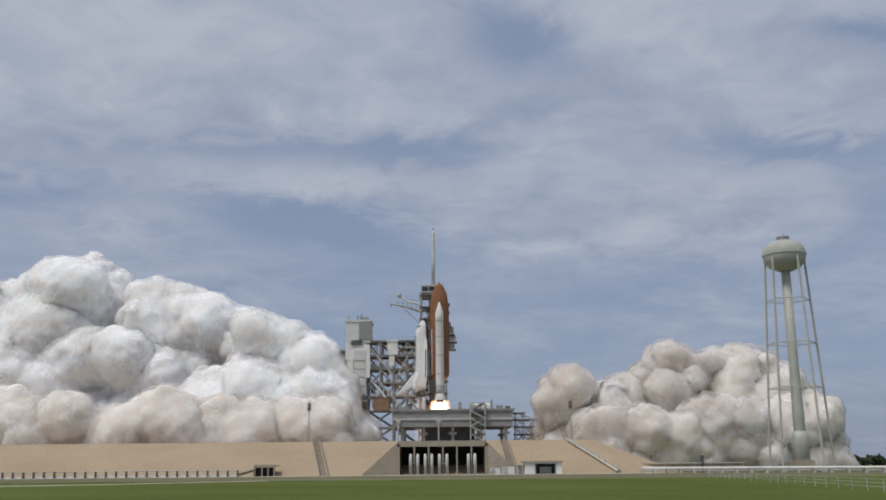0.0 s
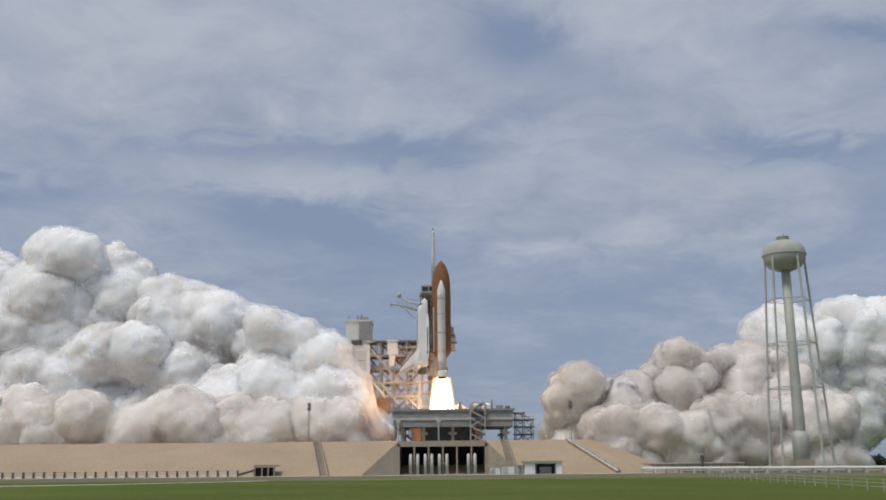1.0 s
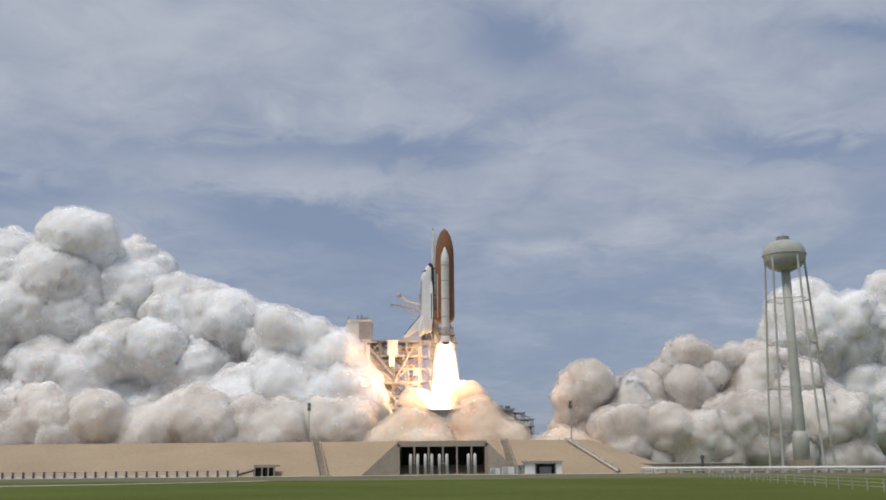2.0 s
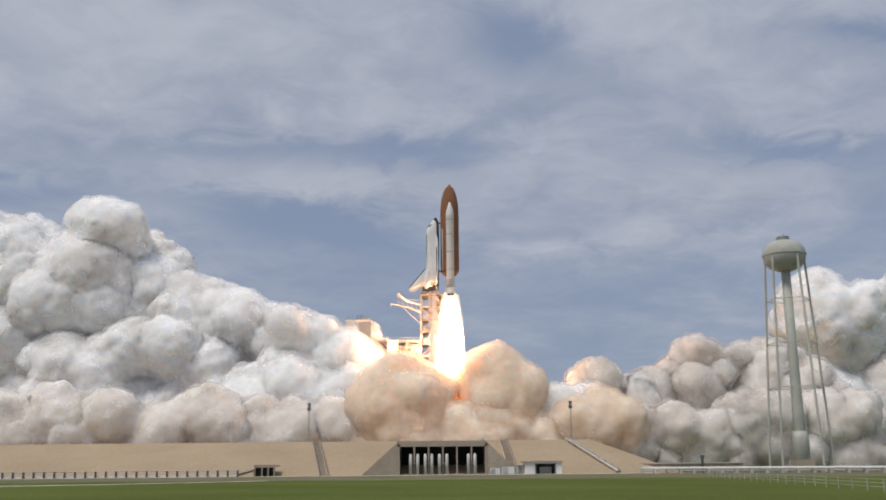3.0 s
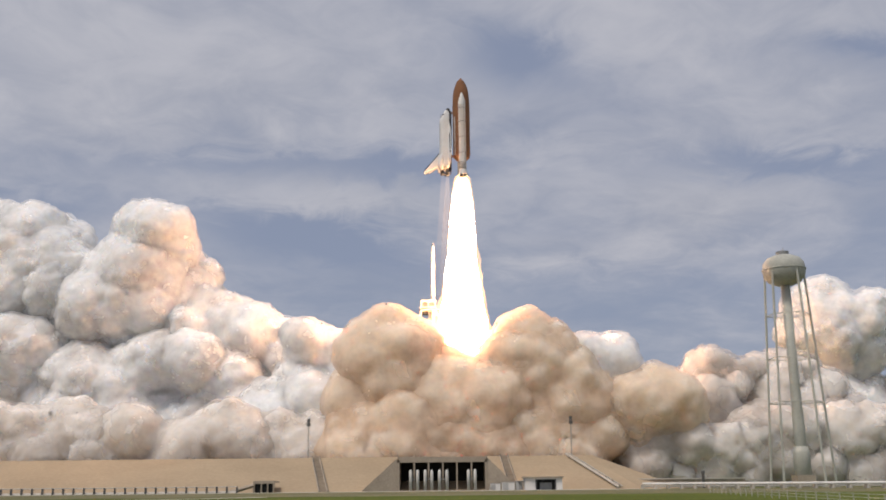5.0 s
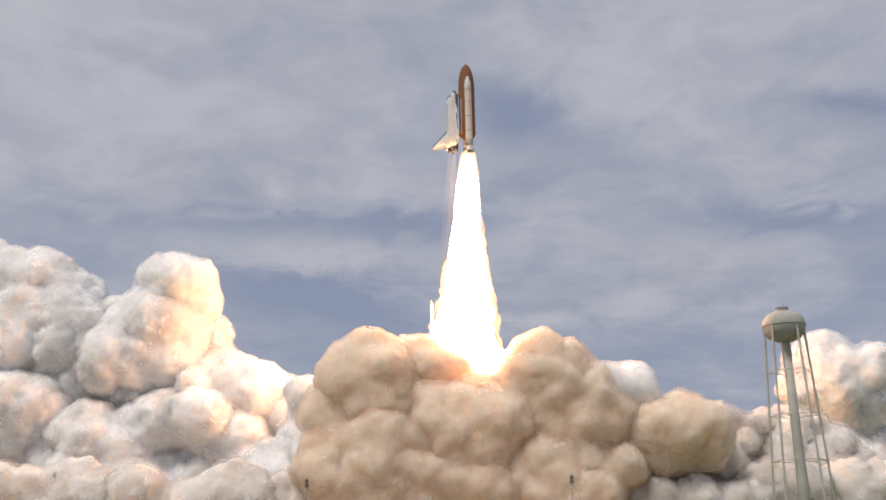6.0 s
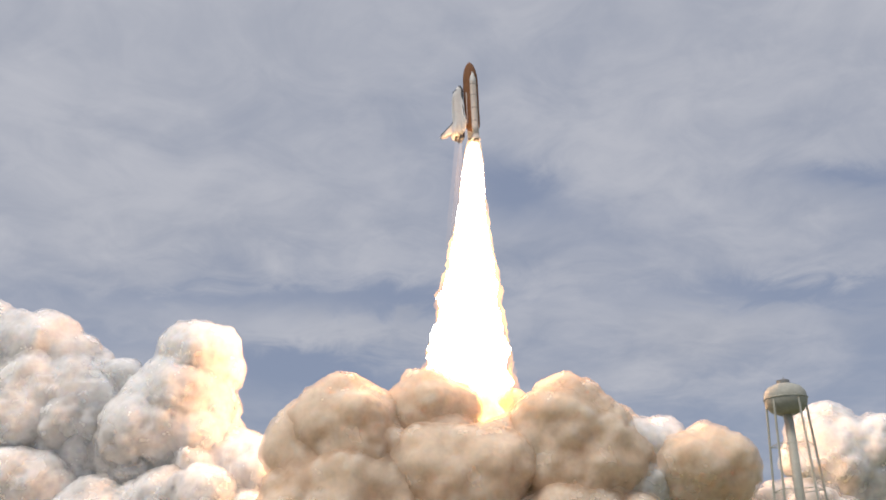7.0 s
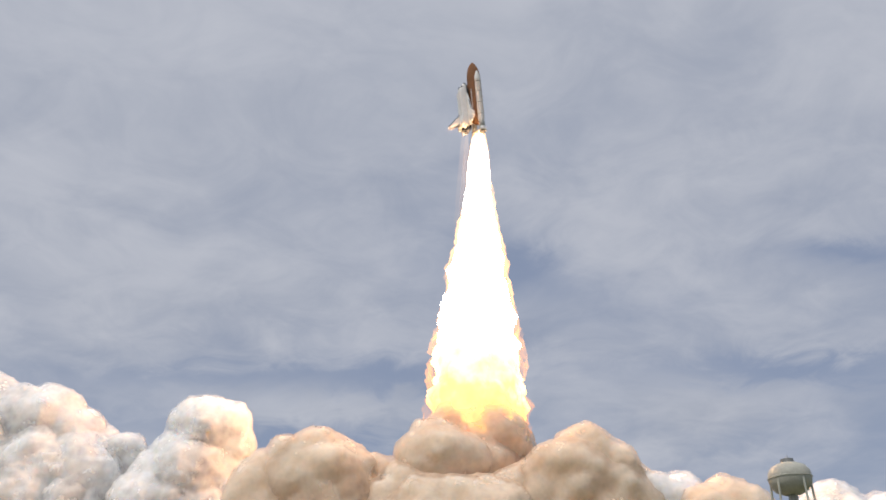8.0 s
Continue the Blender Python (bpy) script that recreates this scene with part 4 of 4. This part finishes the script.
# ---- launch platform fittings ----
def stair_tower():
    t = thing("stair_tower", (12.2, 426.5, PAD), "open steel stair tower against the launch platform", "stairs")
    w, d, h = 6.4, 2.6, 16.8
    for x in (0, w):
        for y in (0, d):
            part("post", cube(x - 0.22, x + 0.22, y - 0.22, y + 0.22, 0, h), PALESTEEL, t)
    n = 5
    for k in range(n):
        z0, z1 = h * k / n, h * (k + 1) / n
        a, b = ((0.3, 1.2, z0), (w - 0.3, 1.2, z1)) if k % 2 == 0 else ((w - 0.3, 1.2, z0), (0.3, 1.2, z1))
        part("flight", bar(a, b, 0.36, 4), PALESTEEL, t)
        part("landing", cube(-0.2, w + 0.2, 0, d, z1 - 0.15, z1), STEEL, t)
        part("cross_brace", bar((0, 0, z1), (w, 0, z0), 0.13, 4), PALESTEEL, t)
    return t


stair_tower()


def side_scaffold():
    d = random.Random(21)
    t = thing("side_scaffold", (32.2, 440, PAD), "stepped steel access scaffold at the end of the platform", "scaffold")
    lattice(t, [0.5, 4.2, 8.0], [-6, 4], [0, 3.2, 6.4, 9.6], 0.22, [STEEL, DARKSTEEL, PALESTEEL], d, True, 0.9)
    lattice(t, [0.5, 4.2], [-6, 4], [9.6, 12.6], 0.2, [STEEL, PALESTEEL], d, True, 1.0)
    handrail(t, 0.5, 8.0, -6.2, 9.9, PALESTEEL, 1.2)
    part("pipe_bend", bar((2, -6.6, 12.8), (6.5, -6.6, 10.5), 0.3, 8), PALESTEEL, t)
    part("pipe_bend", bar((6.5, -6.6, 10.5), (8.6, -6.6, 4), 0.3, 8), PALESTEEL, t)
    return t


side_scaffold()


def platform_fittings():
    d = random.Random(31)
    t = thing("deck_equipment", (0, 450, PAD + 14.4), "small grey cabinets, railings and vents on the platform deck", "equipment")
    handrail(t, -22, 31.5, -21.0, 0, PALESTEEL, 1.6)
    for x, w, h in ((7.0, 1.5, 3.0), (12, 2.2, 1.8), (18.5, 1.2, 2.2), (21.5, 0.9, 3.6), (24, 3.0, 1.6), (28, 2, 1.2), (-20, 1.6, 2.2), (-17, 2.2, 1.4)):
        part("cabinet", cube(x, x + w, -18, -15, 0, h), d.choice([STEEL, PALESTEEL, DARKSTEEL]), t)
    part("post_light", bar((22.0, -18, 0), (22.0, -18, 4.4), 0.14, 6), DARKSTEEL, t)
    return t


platform_fittings()
for x in (15.5, 20.8):  # rounded white vessels on the deck
    ob = thing("deck_vessel", (x, 456, PAD + 14.4), "white domed vessel on the platform deck", "vessel", "deck vessels")
    part("shell", lathe(bmesh.new(), [(2.3, 0), (2.3, 2.2), (2.0, 3.2), (1.2, 3.9), (0, 4.1)], 20), WHITE, ob, "", True)
    part("base_ring", lathe(bmesh.new(), [(2.5, 0), (2.5, 0.35), (2.3, 0.4)], 20), STEEL, ob)
for x in (-19.5, -1.8):  # slim service masts under the front edge
    ob = thing("service_mast", (x, 428.2, PAD), "slim steel column in front of the platform", "column", "platform columns")
    part("shaft", cube(-0.3, 0.3, -0.3, 0.3, 0, 9.2), PALESTEEL, ob)
    part("head", cube(-1.0, 1.0, -0.5, 0.5, 8.4, 9.6), PALESTEEL, ob)
# added dark walls under the platform: they screen off the plume's lower flame
for x in (-9.5, 13.0):
    tagged(part("wall_trench", cube(x, x + 1.2, 436, 468, PAD - 0.2, PAD + 6.69), DARKSTEEL), "dark steel side wall added below the platform to hide the flame", "wall", kind="structure")

# added end wall: blocks the flame's light and leaves darkness behind the pedestals
tagged(part("wall_trench", cube(-8.3, 13.0, 436, 437.2, PAD - 0.2, PAD + 6.69), DARKSTEEL), "dark steel end wall added below the platform to hide the flame", "wall", kind="structure")

# ---- lamp posts on the crest ----
for x in (-56.5, 54.2):
    ob = thing("lamp_post", (x, 412, PAD), "slim floodlight post on the crest of the embankment", "lamp post", "floodlight posts")
    part("pole", beam(bmesh.new(), (0, 0, 0), (0, 0, 13.6), 0.28, 8, 0.2), STEEL, ob)
    part("lamp_head", box(cube(-0.75, 0.75, -0.5, 0.5, 13.2, 14.6), -0.55, 0.55, -0.6, -0.5, 13.5, 14.4), DARKSTEEL, ob)
    part("lamp_head", cube(-0.6, 0.6, -0.4, 0.4, 14.8, 16.4), DARKSTEEL, ob)


# ---- portal in the embankment ----
def portal():
    t = thing("portal", (0, 350, 0), "tan concrete portal with five dark bays in the embankment", "portal")
    x0, x1 = -15.4, 15.0
    part("lintel", cube(x0 - 0.8, x1 + 0.8, 0, 1.2, 10.0, 12.0), CONCRETE, t, "tan concrete lintel")
    part("roof_slab", cube(x0 - 0.8, x1 + 0.8, 1.2, 54, 11.0, 12.0), CONCRETE, t)
    # painted near-black for the shade deep in the bays
    part("back_wall", cube(x0, x1, 16, 17, 0, 11.0), DARK, t)
    for x in (x0 - 0.8, x1):
        part("side_wall", cube(x, x + 0.8, 0, 40, 0, 11.0 if x > 0 else 11.0), CONCRETE, t)
    part("plinth", cube(x0 - 3, x1 + 3, -1.5, 16, -0.3, 0.35), CONCRETE, t)
    for x in (-10.2, -5.1, 0.0, 5.0, 10.2):
        part("pillar", cube(x - 0.28, x + 0.28, 0.15, 1.0, 0.35, 10.0), CONCRETE, t)
    for x, wide in ((-10.2, 1.6), (-5.1, 1.5), (0.1, 1.7), (10.2, 1.5)):
        for s in (-1, 1):
            part("upright_pipe", lathe(bmesh.new(), [(0.55, 0.35), (0.55, 6.7), (0.4, 7.3), (0.1, 7.5)], 14, x + s * wide * 0.78, -0.7), WHITE, t, "white upright pipe", True)
        part("pipe_rack", cube(x - wide, x + wide, -0.15, 0.12, 4.0, 4.3), PALESTEEL, t)
    for s, xe, xo in ((-1, x0 - 0.8, -28.5), (1, x1 + 0.8, 27.0)):
        bm = bmesh.new()
        pts = [(xe, 0.2, -0.3), (xo, -1.5, -0.3), (xo, -1.5, 0.5), (xe, 0.2, 11.6)]
        front = [bm.verts.new(p) for p in pts]
        back = [bm.verts.new((p[0], p[1] + 1.0 + (24 if p[2] > 5 else 0), p[2])) for p in pts]
        bm.faces.new(front)
        bm.faces.new(back[::-1])
        for i in range(4):
            j = (i + 1) % 4
            bm.faces.new((front[i], back[i], back[j], front[j]))
        part("wing_wall", bm, CONCRETE, t, "sloping concrete wing wall")
    return t


portal()


def small_building():
    t = thing("garage", (35.0, 343, 0), "small white block garage with one wide dark doorway", "garage")
    part("wall", cube(-6.6, -2.9, 0, 7, 0, 4.3), WHITE, t)
    part("wall", cube(4.2, 6.4, 0, 7, 0, 4.3), WHITE, t)
    part("wall", cube(-2.9, 4.2, 0, 7, 3.7, 4.3), WHITE, t)
    part("roof", cube(-7.4, 7.0, -0.7, 7.4, 4.3, 4.65), CONCRETE, t, "tan flat roof")
    # slab across the opening, coloured as the shade inside
    part("doorway", cube(-2.9, 4.2, 2.5, 2.8, 0, 3.7), DARK, t)
    part("door_frame", box(box(bmesh.new(), -2.95, -2.5, -0.1, 0.2, 0, 3.8), 3.8, 4.25, -0.1, 0.2, 0, 3.8), DARKSTEEL, t)
    part("shutter", cube(-1.2, 3.0, 2.2, 2.4, 0, 2.6), STEEL, t)
    return t


small_building()
d = random.Random(44)
for x, w, h, m in ((16.6, 3.4, 2.4, WHITE), (20.6, 4.4, 2.8, WHITE), (25.4, 2.4, 3.2, PALESTEEL), (16.2, 1.5, 1.2, PALE)):
    ob = thing("utility_cabinet", (x, 345, 0), "pale metal utility cabinet beside the portal", "cabinet", "utility cabinets")
    part("body", cube(0, w, 0, 2.2, 0, h), m, ob)
    part("lid", cube(-0.12, w + 0.12, -0.12, 2.32, h, h + 0.14), PALESTEEL, ob)
    part("door_panel", cube(0.25, w * 0.5, -0.06, 0, 0.2, h - 0.25), PALESTEEL, ob)
for i in range(7):
    ob = thing("valve_stand", (26.6 + i * 0.75, 344 + d.uniform(0, 2), 0), "small grey valve stand with pipework", "valve", "valve stands")
    h = d.uniform(1.6, 4.0)
    part("pipe", cyl(0, 0, 0, h, 0.13, 8), d.choice([STEEL, DARKSTEEL, PALESTEEL]), ob)
    part("wheel", lathe(bmesh.new(), [(0.45, h - 0.1), (0.5, h), (0.45, h + 0.1)], 12), DARKSTEEL, ob)


# ---- things on the embankment slope ----
def slope_z(y):
    return -0.5 + (PAD + 0.5) * (y - 350) / 54


def slope_stair(x, lean, label):
    t = thing("slope_stair", (x, 0, 0), label, "stairs", "slope stairs")
    for s in (-1.5, 1.5):
        part("stringer", bar((s + lean * 0, 352, slope_z(352) + 0.25), (s + lean, 403, slope_z(403) + 0.3), 0.3, 4), CONCRETE, t)
        part("handrail", bar((s, 352, slope_z(352) + 1.1), (s + lean, 403, slope_z(403) + 1.1), 0.1, 6), DARKSTEEL, t)
    for k in range(26):
        y = 353 + k * 2
        x1 = lean * (y - 352) / 51
        part("step", cube(x1 - 1.4, x1 + 1.4, y, y + 1.3, slope_z(y) - 0.2, slope_z(y) + 0.5), CONCRETE, t)


slope_stair(-42.5, -9.5 + 1.0 * 0, "narrow concrete stair up the embankment")
slope_stair(25.5, -0.5, "narrow faint concrete stair up the embankment")
ob = thing("slope_conveyor", (0, 0, 0), "long white covered pipe chute down the embankment", "chute")
part("chute", beam(bmesh.new(), (50.5, 402, PAD + 0.5), (62.5, 352, 0.9), 0.42, 6), PALE, ob)
part("cover", beam(bmesh.new(), (51.8, 402, PAD + 0.7), (63.8, 352, 1.1), 0.22, 6), PALESTEEL, ob)
for k in range(9):
    f = (k + 0.5) / 9
    x, y = 50.5 + 13.5 * f, 402 - 50 * f
    part("support", bar((x, y - 0.5, slope_z(y) - 0.3), (x, y - 0.5, slope_z(y) + 1.3), 0.35, 4), CONCRETE, ob)

ob = thing("culvert", (-63.0, 349, 0), "dark concrete culvert mouth in the foot of the embankment", "culvert")
part("head_wall", box(cube(-4.0, 3.6, -0.4, 0.6, 3.2, 4.2), -4.0, -3.4, -0.4, 0.6, 0, 3.2), CONCRETE, ob)
# slab closing the culvert, its colour stands for the shade within
part("mouth", cube(-3.4, 3.0, 0.6, 0.9, 0, 3.2), DARK, ob)
for x in (-1.3, 0.9, 3.0):
    part("pier", cube(x, x + 0.45, -0.3, 0.6, 0, 3.2), CONCRETE, ob)
part("cover_slab", cube(-4.2, 3.8, 0.6, 9, 3.6, 4.0), CONCRETE, ob)
part("apron", beam(bmesh.new(), (-12, -1, 0.3), (-3.8, 0, 2.6), 0.5, 4), CONCRETE, ob)

# ---- low pipe on short posts along the foot ----
ob = thing("guard_rail", (0, 0, 0), "low pale rail on short dark posts along the embankment", "railing")
part("rail", bar((-176, 338, 2.25), (-72, 346, 2.25), 0.14, 6), PALESTEEL, ob)
part("kerb", bar((-176, 338.5, 0.25), (-72, 346.5, 0.25), 0.4, 4), PALE, ob)
for i in range(31):
    f = i / 30
    part("post", cube(-176 + 104 * f - 0.28, -176 + 104 * f + 0.28, 338 + 8 * f - 0.3, 338 + 8 * f + 0.3, 0, 2.3), DARKSTEEL, ob)

# ---- pipeline, low wall and fence on the open side ----
ob = thing("pipeline", (0, 0, 0), "long white pipeline on low concrete supports", "pipeline")
part("pipe", bar((70, 346, 1.8), (160, 250, 1.65), 0.42, 10), WHITE, ob, "white insulated pipe")
part("pipe", bar((70, 348, 0.95), (160, 252, 0.85), 0.25, 8), PALESTEEL, ob)
for i in range(26):
    f = i / 25
    x, y = 70 + 90 * f, 346 - 96 * f
    part("support", cube(x - 0.35, x + 0.35, y - 0.4, y + 2.4, 0, 1.45), PALE, ob)
ob = thing("low_wall", (92, 372, 0), "low weathered concrete wall behind the pipeline", "wall")
part("coping", cube(-22, 22, -0.4, 0.8, 3.3, 3.7), PALE, ob)
part("wall_body", cube(-21.5, 21.5, 0, 0.5, 0, 3.3), CONCRETE, ob)
for i in range(8):
    part("buttress", cube(-21 + i * 6, -20.4 + i * 6, -0.35, 0, 0, 3.3), CONCRETE, ob)
ob = thing("bollard", (96.5, 366, 0), "black upright vent post", "post")
part("post", lathe(bmesh.new(), [(0.5, 0), (0.5, 5.2), (0.75, 5.3), (0.75, 6.2), (0.2, 6.5)], 12), DARKSTEEL, ob)
ob = thing("fence", (0, 0, 0), "low pale post-and-wire fence in the grass", "fence")
p0, p1 = Vector((62, 230, 0)), Vector((45.5, 98, 0))
for i in range(24):
    p = p0.lerp(p1, (i / 23))
    part("post", bar(p, p + Vector((0, 0, 1.35)), 0.06, 5), PALESTEEL, ob)
for z in (0.5, 0.9, 1.28):
    part("wire", bar(p0 + Vector((0, 0, z)), p1 + Vector((0, 0, z)), 0.02, 4), PALESTEEL, ob)

# ---- roads and bare strips ----
def strip(name, pts, width, z, material, label):
    bm = bmesh.new()
    prev = None
    for i, (x, y) in enumerate(pts):
        a = bm.verts.new((x, y - width / 2, z))
        b = bm.verts.new((x, y + width / 2, z))
        c = bm.verts.new((x, y - width / 2 - 0.3, -0.05))
        if prev:
            bm.faces.new((prev[0], a, b, prev[1]))
            bm.faces.new((prev[2], c, a, prev[0]))
        prev = (a, b, c)
    return tagged(part(name, bm, material), label, "road", kind="structure")


strip("road", [(-520, 284), (-200, 288), (-60, 290), (0, 290), (80, 286), (200, 278), (520, 262)], 112, 0.12, ROAD, "bare gravel apron with thin grass along the foot of the embankment")
strip("path", [(-520, 331), (-200, 335), (0, 341), (75, 342)], 5, 0.2, PALE, "pale concrete service road along the foot of the embankment")
strip("path", [(-330, 128), (-140, 160), (-70, 200), (-20, 262), (0, 320)], 3.0, 0.06, PALE, "thin pale track through the grass")

# ---- far tree line ----
def tree_mesh(seed):
    d = random.Random(seed)
    bm = bmesh.new()
    for k in range(26):
        a, r = d.uniform(0, 6.28), d.uniform(0, 3.6)
        c = Vector((math.cos(a) * r, math.sin(a) * r, d.uniform(2.5, 7.5) - r * 0.4))
        m = Matrix.Translation(c) @ Matrix.Diagonal((d.uniform(0.9, 1.7), d.uniform(0.9, 1.7), d.uniform(0.6, 1.2), 1))
        s = bmesh.ops.create_icosphere(bm, subdivisions=1, radius=1.0, matrix=m)
        for v in s["verts"]:
            v.co += Vector((d.uniform(-0.3, 0.3), d.uniform(-0.3, 0.3), d.uniform(-0.3, 0.3)))
    return mesh_of("crown", bm, TREE)


TREES = [tree_mesh(s) for s in range(5)]
TRUNK = mesh_of("trunk", beam(bmesh.new(), (0, 0, 0), (0, 0, 5), 0.35, 7, 0.15), RUST)
d = random.Random(77)
for i in range(90):
    x = 170 + 430 * (i / 90) + d.uniform(-4, 4)
    y = 690 + d.uniform(-30, 40) + 0.25 * (x - 200)
    s = d.uniform(0.75, 1.25)
    ob = thing("tree", pose(x, y, 0, 0, 0, d.uniform(0, 360)), "dark green tree in the far tree line", "tree", "far tree line")
    c = new("crown", TREES[i % 5])
    c.parent, c.scale = ob, (s, s, s)
    k = new("trunk", TRUNK)
    k.parent = ob
bm = bmesh.new()
d = random.Random(78)
for i in range(500):
    x = -1500 + 3600 * d.random()
    y = 1150 + d.uniform(0, 80)
    m = Matrix.Translation((x, y, d.uniform(1, 5))) @ Matrix.Diagonal((d.uniform(6, 14), 6, d.uniform(3, 6), 1))
    bmesh.ops.create_icosphere(bm, subdivisions=1, radius=1.0, matrix=m)
tagged(part("far_woods", bm, TREE), "low dark woods along the horizon", "woods", kind="stuff")


# ---- what moves ----
FLIGHT = [  # seconds, x, y, z of the base, lean, roll about the long axis
    (0.0, -1.1, 450.0, 32.6, 0.00, 0.0), (0.5, -0.8, 450.2, 37.3, 0.00, 0.1), (1.0, -0.2, 450.3, 43.2, 0.00, 0.2), (1.5, 0.6, 450.5, 50.4, 0.00, 0.3),
    (3.0, 4.2, 457.0, 83.1, 0.00, 0.7), (3.5, 5.7, 461.8, 98.2, 0.00, 0.8), (4.0, 7.5, 465.4, 115.2, 0.00, 0.8), (5.5, 14.0, 483.7, 180.6, -0.18, 3.4),
    (6.0, 16.9, 490.3, 207.2, -0.27, 5.1), (6.5, 19.9, 495.9, 235.5, -0.5, 7.2), (7.0, 23.2, 501.0, 265.4, -0.9, 10.2), (7.5, 26.7, 503.8, 296.0, -1.6, 13.6),
    (8.0, 30.1, 505.7, 328.3, -2.4, 17.0)]
# the plume hangs back over the path flown: lean towards the pad and sideways, in degrees
TRAIL_LEAN = [(0, 0), (-0.5, 0), (-1, 0), (-2, 0), (-5, 0), (-6, -0.5), (-7, -0.5), (-8, -1.5), (-9, -2.3), (-9, -3), (-9, -3.2), (-9, -3.1), (-9, -3)]


def motions():
    walk(shuttle, [(t, pose(x, y, z, 0, lean, 0) @ pose(0, 0, 0, 0, 0, turn)) for t, x, y, z, lean, turn in FLIGHT])
    walk(plume, [(t, pose(x, y, z, back, -side, 0)) for (t, x, y, z, lean, turn), (back, side) in zip(FLIGHT, TRAIL_LEAN)])
    for ob, rows, y, sway in SMOKE:
        walk(ob, [(t, pose(x, y, z, 0, sway * t / 8, 0)) for t, x, z in rows])


motions()
